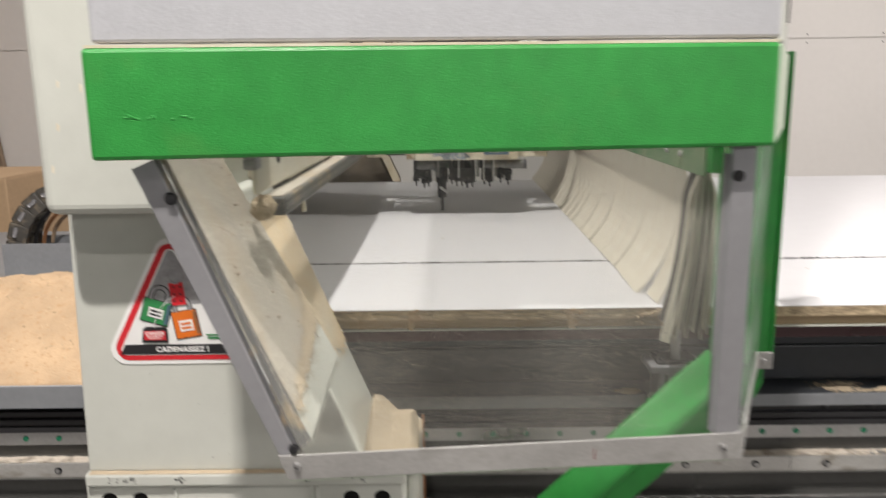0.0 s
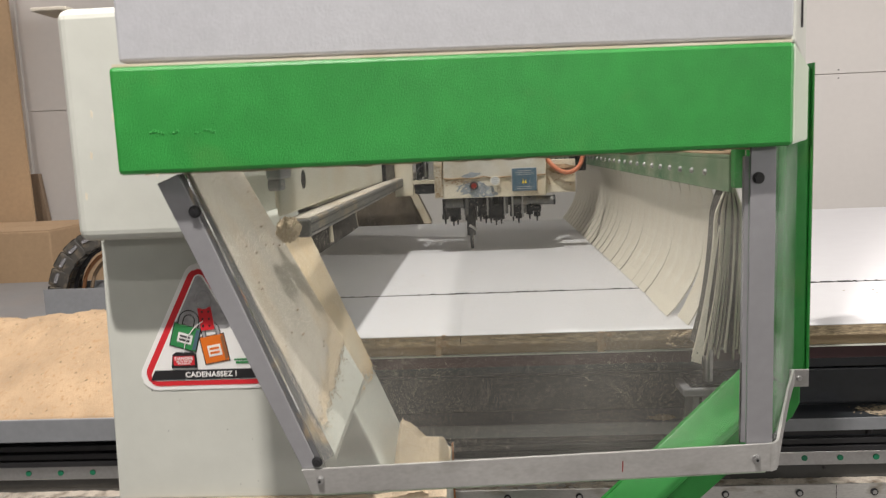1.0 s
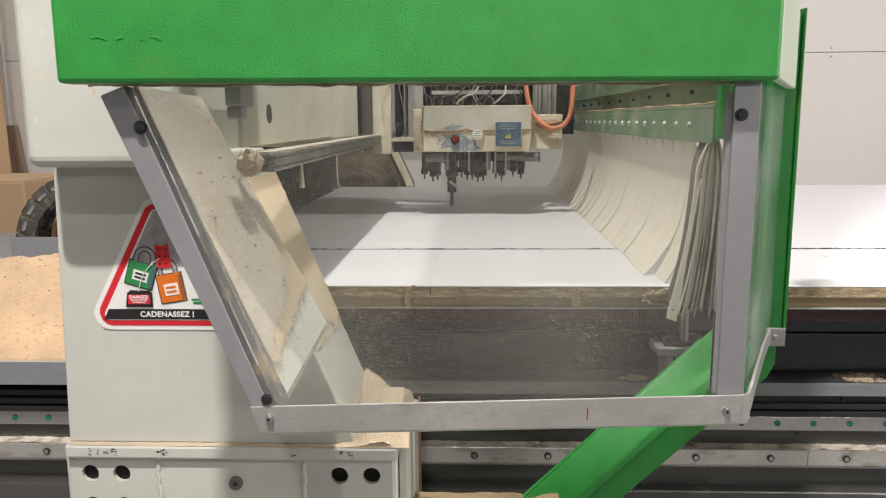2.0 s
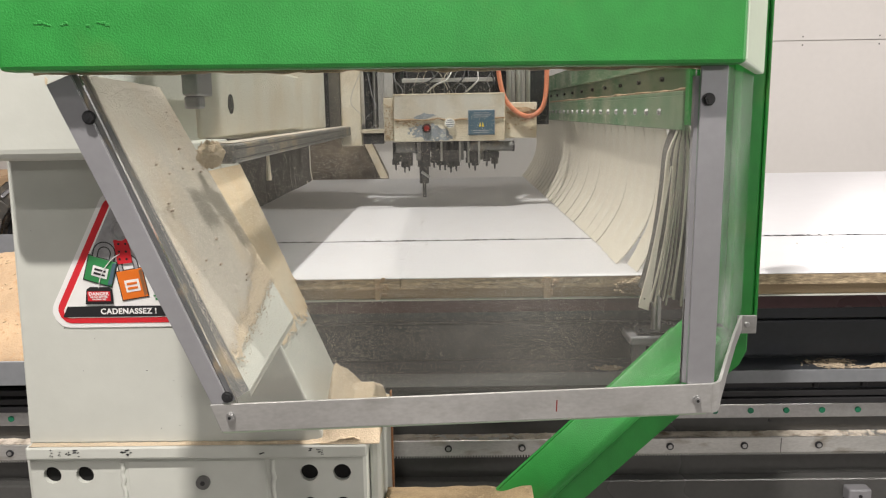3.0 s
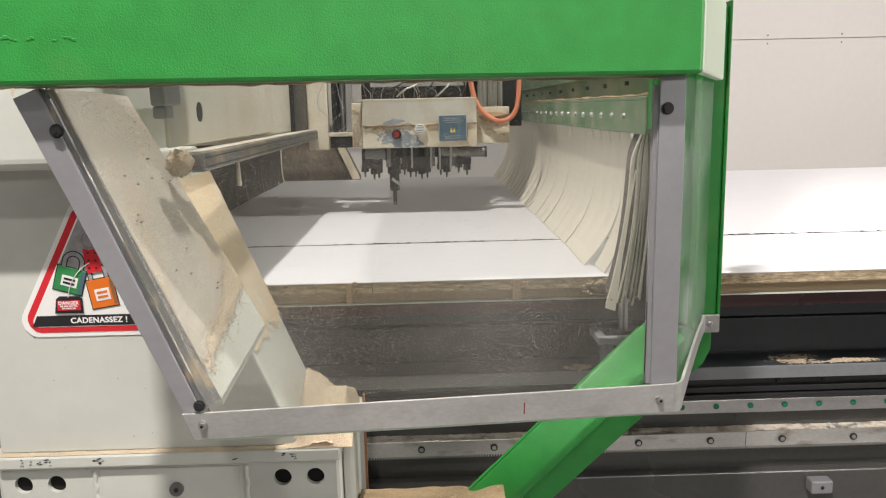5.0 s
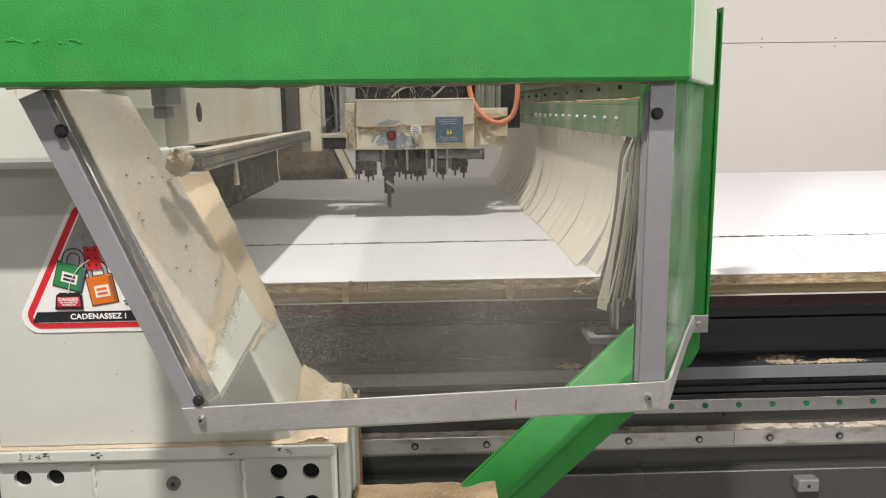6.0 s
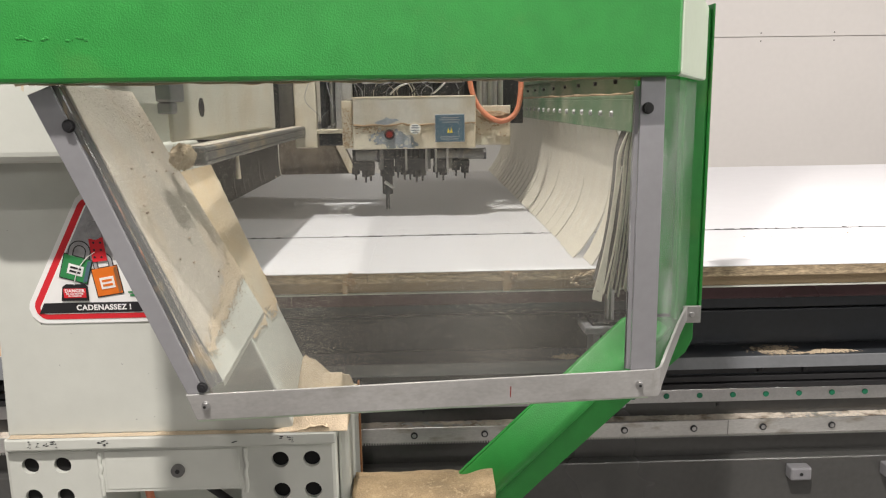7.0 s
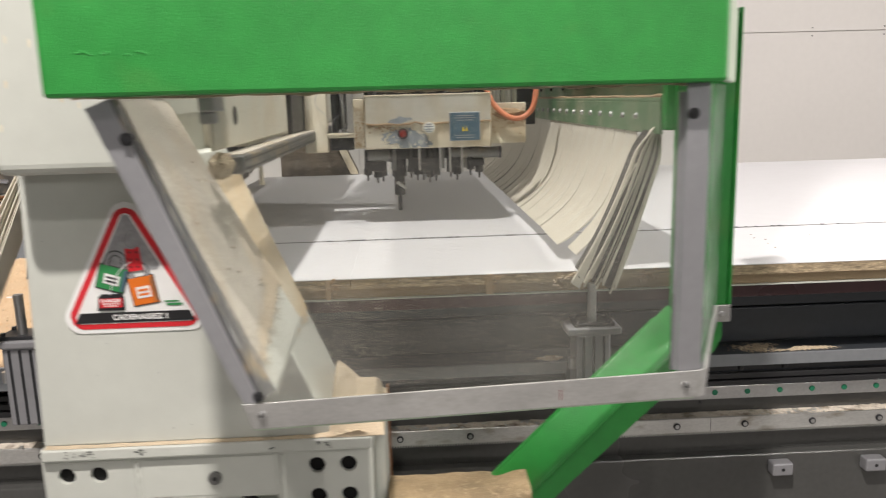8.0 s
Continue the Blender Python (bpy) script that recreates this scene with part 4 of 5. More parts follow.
bm = bmesh.new()
for k, (a, b) in enumerate(zip(bend, bend[1:])):
    q = k / 10
    slab(a, b, 0.9270 + 0.0120 * max(0.0, q - 0.3), 0.9578 - 0.004 * max(0.0, q - 0.5), 0.003, bm)
part("bottom_strip", bm, ALU, gantry, "aluminium strip bent round the corner and back to the post")
part("bottom_edge", guard_quad([(-0.174, 0.9330), (0.305, 0.9268), (0.305, 0.9238), (-0.170, 0.9305)], 0.006, 0.004), PALE_SIDE, gantry, "edge of the clear pane below the bar")


def guard_bolt(x, z, material, r, name="bolt", off=0.0):
    y = hood_y(x) + 0.004 + off
    b = part(name, rod((x, y, z), (x, y - 0.004, z), r, 6), material, gantry, "hexagon socket bolt")
    part("socket", rod((x, y - 0.0041, z), (x, y - 0.0048, z), r * 0.45, 6), BLACK, b)
    part("washer", rod((x, y + 0.0006, z), (x, y - 0.0010, z), r * 1.2, 18), material, b)


guard_bolt(-0.2655, 1.2305, BLACK, 0.0052)
guard_bolt(0.293, 1.238, BLACK, 0.0050)
guard_bolt(-0.1645, 0.9680, BLACK, 0.0046)
guard_bolt(-0.1620, 0.9495, STEEL, 0.0036, off=-0.003)
guard_bolt(0.293, 0.942, STEEL, 0.0036, off=-0.003)
part("red_mark", hexa([(0.150, hood_y(0.150) + 0.0012, 0.937), (0.1512, hood_y(0.1512) + 0.0012, 0.937), (0.1512, hood_y(0.1512) + 0.002, 0.937), (0.150, hood_y(0.15) + 0.002, 0.937)],
     [(0.1505, hood_y(0.1505) + 0.0012, 0.949), (0.1517, hood_y(0.1517) + 0.0012, 0.949), (0.1517, hood_y(0.1517) + 0.002, 0.949), (0.1505, hood_y(0.1505) + 0.002, 0.949)]), GLASS_RED, gantry, "red marker stroke")
bm = plate_xz([(-0.2765, 1.268), (-0.1595, 0.9605), (-0.1560, 0.944), (0.2795, 0.944), (0.2835, 1.268)], 0.0, 0.004)
for v in bm.verts:
    v.co.y += hood_y(v.co.x) + 0.013
part("front_pane", bm, PANE, gantry, "dusty clear acrylic guard pane").visible_shadow = False
# dust specks clinging to the pane, thickest low down and beside the slanting bar
bm = bmesh.new()
dots = random.Random(21)
for k in range(135000):
    z = 0.966 + 0.298 * dots.random()
    left = -0.268 + (1.266 - z) * 0.385
    x = left + (0.277 - left) * dots.random() ** 1.4
    if 0.45 * noise.noise((x * 9, 0.0, z * 9)) + 0.3 * noise.noise((x * 30, 1.0, z * 30)) + dots.uniform(-0.55, 0.65) < 1.2 * max(0.0, x - 0.10) + 1.5 * max(0.0, z - 1.20):
        continue
    s, a = 0.00013 + 0.00015 * dots.random() ** 2, dots.uniform(0, 1.57)
    c, d = s * math.cos(a), s * math.sin(a)
    y = hood_y(x) + 0.0124
    bm.faces.new([bm.verts.new((x + u, y + 0.1065 * u, z + w)) for u, w in ((c, d), (-d, c), (-c, -d), (d, -c))])
part("dust_specks", bm, SPECK, gantry, "fine pale dust specks on the guard pane")
part("side_pane", slab((0.3145, 0.802), (0.436, 1.052), 0.93, 1.269, 0.004), PANE_SIDE, gantry, "scuffed clear acrylic side pane").visible_shadow = False
part("side_slot", rod((0.3185, 0.809, 1.217), (0.3172, 0.8095, 1.217), 0.004, 8), BLACK, gantry)

# beam along the table, with its lower rail
beam = part("beam", box(-0.47, -0.246, 1.195, 2.72, 1.196, 1.455, 0.006), BEAM_PAINT, gantry, "cream enamelled cross beam furred with dust")
part("beam_cheek", box(-0.2445, -0.238, 0.945, 1.545, 1.204, 1.30, 0.003), BEAM_PAINT, gantry, "cream cheek plate with an oval hole")
part("oval_hole", rod((-0.2378, 1.07, 1.245), (-0.2372, 1.07, 1.245), 0.013, 16), BLACK, gantry)
part("lower_rail", box(-0.245, -0.212, 0.985, 2.70, 1.172, 1.196, 0.003), RAIL_GREY, gantry, "dark steel rail under the beam")
for z in (1.178, 1.1895):
    part("rail_groove", box(-0.2122, -0.2112, 0.99, 2.70, z - 0.0008, z + 0.0008), BLACK, gantry)
part("rail_cap", box(-0.243, -0.216, 0.99, 2.70, 1.1962, 1.1975, 0.0006), DUSTY, gantry, "pale edge strip on the rail")
# unseen plate, added to shape the light from the back lamp
part("rear_light_block", box(-0.50, 0.43, 3.05, 3.06, 1.76, 2.75, 0.003), GREY_PANEL, gantry, "unseen rear plate, added to block the back lamp")
part("hanger", box(-0.243, -0.225, 0.90, 0.955, 1.252, 1.285, 0.003), ALU_DULL, gantry)
part("hanger", box(-0.245, -0.228, 0.91, 0.935, 1.238, 1.252, 0.003), ALU_DULL, gantry)
bm = bmesh.new()
bmesh.ops.create_icosphere(bm, subdivisions=5, radius=1.0)
for v in bm.verts:
    n = noise.noise(v.co * 2.2) * 0.25 + noise.noise(v.co * 9) * 0.14 + noise.noise(v.co * 28) * 0.10
    v.co = Vector((-0.240, 0.978, 1.184)) + Vector((v.co.x * 0.0150, v.co.y * 0.016, v.co.z * 0.0155)) * (1 + n)
clump = part("chip_clump", bm, FRESH_DUST, gantry, "clump of pale wood fibre on the rail end", smooth=True)
bm = bmesh.new()
for k in range(130):
    a, b = rng.uniform(0, 2 * math.pi), rng.uniform(-1.2, 1.4)
    n = Vector((math.cos(a) * math.cos(b), -abs(math.sin(a) * math.cos(b)), math.sin(b)))
    p = Vector((-0.240, 0.978, 1.184)) + Vector((n.x * 0.0150, n.y * 0.016, n.z * 0.0155))
    u = Vector((rng.gauss(0, 1), rng.gauss(0, 0.5), rng.gauss(0, 1))).normalized() * rng.uniform(0.003, 0.008)
    hose([p, p + u * 0.5 + n * 0.0010, p + u * 0.8 - n * rng.uniform(0.0, 0.001)], 0.0005, 4, bm)
part("fibre", bm, FRESH_DUST, clump, "loose curled fibres")
part("drip", rod((-0.262, 1.36, 1.172), (-0.262, 1.36, 1.12), 0.002, 8, 0.005), CREAM, gantry, "dusty hanging rod")
# the far column's shade is put into its dark brown colour
part("far_column", plate_xz([(-0.50, 0.90), (-0.200, 0.97), (-0.201, 0.990), (-0.262, 1.12), (-0.30, 1.2), (-0.5, 1.2)], 3.06, 3.12), FAR_SHADED, gantry, "dusty far column, its shade painted in dark")
part("far_edge", plate_xz([(-0.226, 0.980), (-0.198, 0.980), (-0.262, 1.12), (-0.288, 1.12)], 3.035, 3.06), CREAM, gantry, "pale slanting edge of the far column")


# small knocks and drips in the column paint
for k in range(12):
    z = rng.choice((rng.uniform(0.81, 0.96), rng.uniform(0.81, 1.18)))
    x = rng.uniform(-0.50, -0.29)
    s = rng.uniform(0.0004, 0.0011)
    part("paint_knock", plate_xz([(x, z), (x + s, z - s * 0.4), (x + s * 1.5, z + s * 0.5), (x + s * 0.5, z + s)], 1.0272, 1.0285), DARK_STEEL, gantry, "small dark knock in the paint")
for k in range(9):
    x, z, s = rng.uniform(-0.50, -0.34), rng.uniform(1.20, 1.34), rng.uniform(0.001, 0.003)
    part("dust_drip", plate_xz([(x, z), (x + s, z - s), (x + s * 1.4, z + s * 2), (x + s * 0.3, z + s * 3)], 0.9456, 0.9465), CREAM, gantry, "faint tan mark on the column cover")


# ---- hanging strip curtains ----
def strip(x, y, w, prof, material=RUBBER, t=0.0022, lean=0.0, inset=None):
    """One rubber strip; prof gives (x, z) offsets from the hinge downward."""
    bm = bmesh.new()
    rows = []
    for k, (dx, dz) in enumerate(prof):
        s = k / (len(prof) - 1)
        yy = y + lean * s
        e = inset(s) if inset else 0.0
        rows.append([bm.verts.new((x + dx + q, yy + r, HINGE + dz)) for q, r in ((-t / 2, e), (t / 2, e), (t / 2, w), (-t / 2, w))])
    for a, b in zip(rows, rows[1:]):
        for k in range(4):
            bm.faces.new((a[k], a[(k + 1) % 4], b[(k + 1) % 4], b[k]))
    bm.faces.new(rows[0])
    bm.faces.new(list(reversed(rows[-1])))
    return bm


HINGE = 1.2238
SWING = []
cur = random.Random(11)


def curve(bottom, low, bulge, n=14):
    """Down from the hinge, out a little and back in towards the floor of the strip."""
    out = []
    for k in range(n + 1):
        s = k / n
        out.append((bulge * math.sin(math.pi * min(s * 1.15, 1)) + bottom * s ** 5, -low * s))
    return out


def slit(deep):
    """The cut beside a strip: open at the top, and again at the foot where it hangs loose."""
    return lambda s: 0.013 * max(0.0, 1 - s / 0.19) + deep * max(0.0, s - 0.30) ** 1.3


for k in range(27):
    y = 1.2263 + 0.068 * k
    deep = {3: 0.004, 4: 0.012, 5: 0.003, 6: 0.005, 8: 0.018, 9: 0.005, 10: 0.014, 12: 0.02}.get(k, 0.022 if k > 12 else 0.0)
    prof = curve((-0.034, -0.052, -0.050)[k] if k < 3 else -0.047, 0.2443, 0.011)
    ob = part("strip", strip(0.3718, y, 0.0678 if deep > 0.004 else 0.0680, prof, inset=slit(deep)), RUBBER, gantry, "" if k else "pale dusty rubber curtain strip", origin=(0.376, y, HINGE), smooth=False)
    share = 1.0 + cur.uniform(-0.02, 0.02)
    SWING.append((ob, share))
    # dark strip added behind, so that the slits read as shaded
    if k > 1:
        back = part("shade_strip", strip(0.3758, y - 0.034, 0.0678, prof), STRIP_SHADE, gantry, "", origin=(0.376, y, HINGE))
        SWING.append((back, share * 0.96))
# the loose bundle at the near end, its edges to the front
for k in range(13):
    f = 1 - k / 12
    mid, low = -0.0195 * f + 0.018 * (1 - f), -0.0535 * f + 0.014 * (1 - f)
    prof = []
    for j in range(21):
        s = j / 20
        e = min(1.0, s / 0.24)
        sway = mid * e * e * (3 - 2 * e) + (low - mid) * s ** 2.4 + 0.0010 * math.sin(7 * s + 1.3 * k) * s
        prof.append((sway, -(0.272 + 0.009 * math.sin(k * 2.1)) * s))
    y = 1.136 + 0.003 * ((k * 7) % 5)
    share = 1.0 + 0.03 * math.sin(k * 1.7)
    ob = part("strip", strip(0.3735 + 0.0006 * k, y, 0.0052, prof, t=0.0018, lean=0.004 * ((k * 3) % 4)), RUBBER, gantry, "", origin=(0.376, y, HINGE))
    SWING.append((ob, share))
    if k < 2:
        continue
    # dark strip added as the shade between the bundled strips
    back = part("shade_strip", strip(0.3740 + 0.0006 * k, y + 0.009, 0.034, [(dx + 0.001, dz * 0.985) for dx, dz in prof], STRIP_SHADE, t=0.0022, lean=0.004 * ((k * 3) % 4)), STRIP_SHADE, gantry, "", origin=(0.376, y, HINGE))
    SWING.append((back, share))
# the foremost strip of the bundle is twisted and shows its face
twisted = hexa([(0.3175, 1.1315, 0.9475), (0.3325, 1.1325, 0.9420), (0.3445, 1.1335, 1.040), (0.3600, 1.1345, 1.150), (0.3580, 1.1345, 1.150), (0.3415, 1.1330, 1.043)],
               [(0.3175, 1.1332, 0.9475), (0.3325, 1.1342, 0.9420), (0.3445, 1.1352, 1.040), (0.3600, 1.1358, 1.150), (0.3580, 1.1358, 1.150), (0.3415, 1.1347, 1.043)])
ob = part("strip", twisted, RUBBER, gantry, "twisted rubber strip that shows its face", origin=(0.376, 1.1315, HINGE))
SWING.append((ob, 1.0))
part("strip_hole", rod((0.3262, 1.1313, 0.9600), (0.3262, 1.1308, 0.9600), 0.0012, 8), BLACK, ob)
# curtain on the other side of the beam
for k in range(30):
    y = 1.215 + 0.06 * k
    prof = curve(0.012 + cur.uniform(-0.002, 0.002), 0.2445, 0.004)
    ob = part("strip", strip(-0.498, y, 0.0597, prof, lean=cur.uniform(-0.0005, 0.0005)), RUBBER, gantry, "", origin=(-0.498, y, HINGE))
    share = 1.6 + cur.uniform(-0.1, 0.1)
    SWING.append((ob, share))
    # dark inner strip added to deepen the shade under the beam
    back = part("shade_strip", strip(-0.4955, y - 0.03, 0.0600, prof), STRIP_SHADE, gantry, "", origin=(-0.498, y, HINGE))
    SWING.append((back, share))
for k in range(8):
    prof = [(-0.004 * k * s + 0.002 * math.sin(5 * s + k) * s, -(0.285 + 0.006 * math.sin(2.3 * k)) * s) for s in [j / 12 for j in range(13)]]
    y = 1.13 + 0.004 * ((k * 3) % 4)
    ob = part("strip", strip(-0.526 - 0.0014 * k, y, 0.058, prof, t=0.0016), RUBBER, gantry, "", origin=(-0.526, y, HINGE))
    SWING.append((ob, 1.5 + 0.1 * math.sin(k * 1.9)))
part("left_strip_bar", box(-0.508, -0.488, 1.2, 3.02, 1.21, 1.26, 0.002), GREEN_DUSTY, gantry)
bar = part("strip_bar", box(0.365, 0.3701, 1.1127, 3.05, 1.200, 1.2476, 0.001), GREEN_DUSTY, gantry, "dusty green clamping bar")
part("strip_ledge", box(0.365, 0.415, 1.1127, 3.05, 1.2476, 1.2533, 0.001), GREEN_DUSTY, gantry)
part("ledge_dust", lump_sheet(0.366, 0.414, 1.118, 3.0, 8, 160, lambda x, y: (1.2545 + 0.004 * max(0.0, 0.5 + noise.noise((x * 50, y * 30, 5)) ), 1.2534)), SAWDUST, gantry, "dust lying on the green ledge", smooth=True)
web = part("strip_web", box(0.4013, 0.4081, 1.1127, 3.05, 1.2550, 1.3487, 0.001), GREEN_DUSTY, gantry, "dusty green web plate")
part("web_fold", box(0.384, 0.4013, 1.118, 3.05, 1.2942, 1.2988), GREEN_DUSTY, gantry)
part("end_plate", box(0.3673, 0.4195, 1.0920, 1.1122, 1.2067, 1.3487, 0.002), GREEN, gantry)
scr = part("screw", rod((0.3648, 1.2270, 1.2249), (0.3605, 1.2270, 1.2249), 0.0056, 12, 0.0036), ALU, bar, "bright screw")
for k in range(1, 24):
    twin(scr, (0, 0.0767 * k, 0))
bl = part("bolt", rod((0.4008, 1.187, 1.2772), (0.3950, 1.187, 1.2772), 0.0040, 8), BLACK, web, "black bolt")
for k in range(1, 12):
    twin(bl, (0, 0.159 * k, 0))

# ---- carriage and drilling head on the beam ----
carriage = part("carriage", box(-0.236, -0.184, 1.850, 1.875, 1.145, 1.50, 0.003), CREAM, gantry, "cream carriage plate", origin=(-0.2, 1.86, 1.15))
# black block paints in the dark gap between beam and carriage plate
part("carriage_gap", box(-0.300, -0.236, 1.66, 1.9, 1.198, 1.5, 0.003), BLACK, carriage)
part("guide_rod", rod((-0.168, 1.87, 1.19), (-0.168, 1.87, 1.5), 0.008, 12), DARK_STEEL, carriage)
part("guide_rod", rod((-0.150, 1.89, 1.19), (-0.150, 1.89, 1.5), 0.006, 12), STEEL, carriage)
part("cross_arm", box(-0.184, -0.10, 1.845, 1.90, 1.178, 1.188, 0.002), CREAM, carriage)
part("cross_block", box(-0.180, -0.125, 1.85, 1.92, 1.150, 1.178, 0.003), DARK_STEEL, carriage)
part("side_sheet", box(-0.140, -0.115, 1.862, 1.88, 1.19, 1.5, 0.002), ALU, carriage)
# unseen block, sized to cast the long shadow behind the head
part("shade_block", box(-0.235, 0.29, 1.885, 2.055, 1.56, 2.5, 0.01), ALU_DULL, carriage, "unseen tall block over the head, added to shade the panel")
part("rear_sheet", box(-0.183, 0.33, 2.06, 2.07, 1.19, 1.6, 0.002), DARK_STEEL, carriage)

head = part("drilling_head", hexa([(-0.097, 1.808, 1.150), (0.187, 1.808, 1.150), (0.187, 2.02, 1.150), (-0.097, 2.02, 1.150)], [(-0.095, 1.800, 1.269), (0.187, 1.800, 1.269), (0.187, 2.02, 1.269), (-0.095, 2.02, 1.269)], None, 0.003), CREAM, gantry, "dusty cream drilling head with a blue warning label", origin=(0.045, 1.9, 1.15))
part("front_cover", hexa([(-0.094, 1.800, 1.206), (0.185, 1.800, 1.206), (0.185, 1.803, 1.206), (-0.094, 1.803, 1.206)], [(-0.092, 1.7965, 1.268), (0.185, 1.7965, 1.268), (0.185, 1.7995, 1.268), (-0.092, 1.7995, 1.268)]), COVER, head, "bare metal upper cover")
part("seam_dust", hose([(-0.094 + 0.014 * k, 1.802, 1.206 + rng.gauss(0, 0.0012)) for k in range(21)], 0.0030, 8), SAWDUST, head, "line of dust along the cover seam", smooth=True)
part("left_plate", box(-0.122, -0.0975, 1.815, 1.98, 1.152, 1.262, 0.002), CREAM, head)
bm = bmesh.new()
for k in range(160):
    x, z = rng.uniform(-0.121, -0.099), 1.155 + 0.09 * rng.random() ** 1.4
    s = rng.uniform(0.001, 0.003)
    box(x, x + s, 1.8125, 1.8155, z, z + s, 0.0005, bm, 1)
part("stuck_dust", bm, SAWDUST, head, "dust stuck to the side plate")
part("right_plate", box(0.1875, 0.272, 1.845, 1.86, 1.154, 1.246, 0.002), CREAM, head, "cream side plate with caked dust")
bm = bmesh.new()
bmesh.ops.create_icosphere(bm, subdivisions=4, radius=1.0)
for v in bm.verts:
    n = noise.noise(v.co * 3) * 0.3 + noise.noise(v.co * 11) * 0.2
    v.co = Vector((0.235, 1.846, 1.220)) + Vector((v.co.x * 0.036, v.co.y * 0.010, v.co.z * 0.013)) * (1 + n)
part("dust_cake", bm, SAWDUST, head, "cake of dust under the hose", smooth=True)
knob = part("lamp", rod((-0.012, 1.8035, 1.184), (-0.012, 1.791, 1.184), 0.0090, 20, 0.0070), GLASS_RED, head, "dark red signal lamp", smooth=False)
part("bezel", rod((-0.012, 1.805, 1.184), (-0.012, 1.8005, 1.184), 0.0118, 20), DARK_STEEL, head)
part("round_label", rod((0.047, 1.8032, 1.196), (0.047, 1.7955, 1.196), 0.0145, 28), CREAM, head, "round metal maker's plate")
part("label_field", rod((0.047, 1.7956, 1.196), (0.047, 1.7950, 1.196), 0.0120, 28), WHITE, head)
for z, w in ((1.1875, 0.007), (1.1925, 0.010), (1.1985, 0.010), (1.2035, 0.007)):
    part("label_bar", box(0.047 - w, 0.047 + w, 1.7943, 1.7949, z - 0.0012, z + 0.0012), SMEAR, head)
lab = part("blue_plate", box(0.094, 0.160, 1.7955, 1.7985, 1.166, 1.227, 0.001), BLUE, head, "dark blue warning label")
for x in (0.1205, 0.1275):
    part("warning_mark", plate_xz([(x, 1.186), (x + 0.006, 1.186), (x + 0.003, 1.198)], 1.7945, 1.7954), YELLOW, lab, "small yellow warning triangle")
part("plate_rim", box(0.0925, 0.1615, 1.7966, 1.7990, 1.1645, 1.2285, 0.0012), SHADE_PRINT, lab, "dusty rim of the label")
for z, w in ((1.2195, 0.020), (1.2145, 0.024), (1.2095, 0.018), (1.176, 0.022), (1.171, 0.020)):
    part("text_bar", box(0.127 - w, 0.127 + w, 1.7950, 1.7954, z, z + 0.0016), SHADE_PRINT, lab)
# rubbed, oily smear round the lamp
def smear(x0, x1, z0, z1, nx, nz, face, reach):
    bm = bmesh.new()
    v = {(i, j): bm.verts.new((x0 + (x1 - x0) * i / nx, face(z0 + (z1 - z0) * j / nz), z0 + (z1 - z0) * j / nz)) for i in range(nx + 1) for j in range(nz + 1)}
    for i in range(nx):
        for j in range(nz):
            x, z = x0 + (x1 - x0) * (i + 0.5) / nx, z0 + (z1 - z0) * (j + 0.5) / nz
            if reach(x, z):
                bm.faces.new((v[i, j], v[i + 1, j], v[i + 1, j + 1], v[i, j + 1]))
    bmesh.ops.delete(bm, geom=[q for q in bm.verts if not q.link_faces], context="VERTS")
    return bm


def low_face(z):
    return 1.808 - 0.0672 * (z - 1.150) - 0.0009


def low_reach(x, z):
    d = ((x + 0.002) / 0.050) ** 2 + ((z - 1.172 + 0.12 * (x + 0.01)) / 0.024) ** 2
    n = 0.9 * noise.noise((x * 60, z * 60, 1)) + 0.7 * noise.noise((x * 160, z * 160, 2))
    return d + n < 1.0 and (n > -0.55 or x > 0.03)


def high_reach(x, z):
    return abs(z - 1.212 - 0.10 * (x + 0.03)) < 0.009 * (1 - abs(x + 0.018) / 0.03) + 0.005 * noise.noise((x * 90, z * 90, 4))


part("smear", smear(-0.070, 0.072, 1.1515, 1.2045, 130, 50, low_face, low_reach), SMEAR, head, "blue grey smear rubbed through the dust")
part("smear", smear(-0.050, 0.015, 1.2065, 1.226, 70, 24, lambda z: 1.8000 - 0.0565 * (z - 1.206) - 0.0006, high_reach), SMEAR, head)
part("sill", box(-0.096, 0.187, 1.7955, 1.7990, 1.2665, 1.2700, 0.0008), CREAM, head, "bright upper edge of the cover")
bm = bmesh.new()
for k in range(120):
    x, z = rng.uniform(-0.093, -0.03) if k < 60 else rng.uniform(0.19, 0.268), 1.200 + rng.gauss(0, 0.006) if k < 60 else 1.205 + rng.gauss(0, 0.012)
    s = rng.uniform(0.001, 0.0035)
    y = low_face(z) - 0.001 if k < 60 else 1.8425
    box(x, x + s * 1.6, y - s * 0.4, y + 0.003, z, z + s, 0.0004, bm, 1)
part("stuck_chips", bm, SAWDUST, head, "brown chips stuck along the seam")
# drill block with its spindles
part("drill_block", box(-0.085, 0.175, 1.865, 2.0, 1.122, 1.149, 0.003), DARK_STEEL, head)
for x0, x1, r in ((-0.094, -0.040, 0.0150), (0.092, 0.212, 0.0125)):
    part("cylinder", rod((x0, 1.848, 1.134), (x1, 1.848, 1.134), r, 18), RAIL_GREY, head, "dusty grey air cylinder", smooth=False)
    part("cylinder_cap", rod((x1 - 0.004, 1.848, 1.134), (x1 + 0.002, 1.848, 1.134), r * 1.12, 18), DARK_STEEL, head)
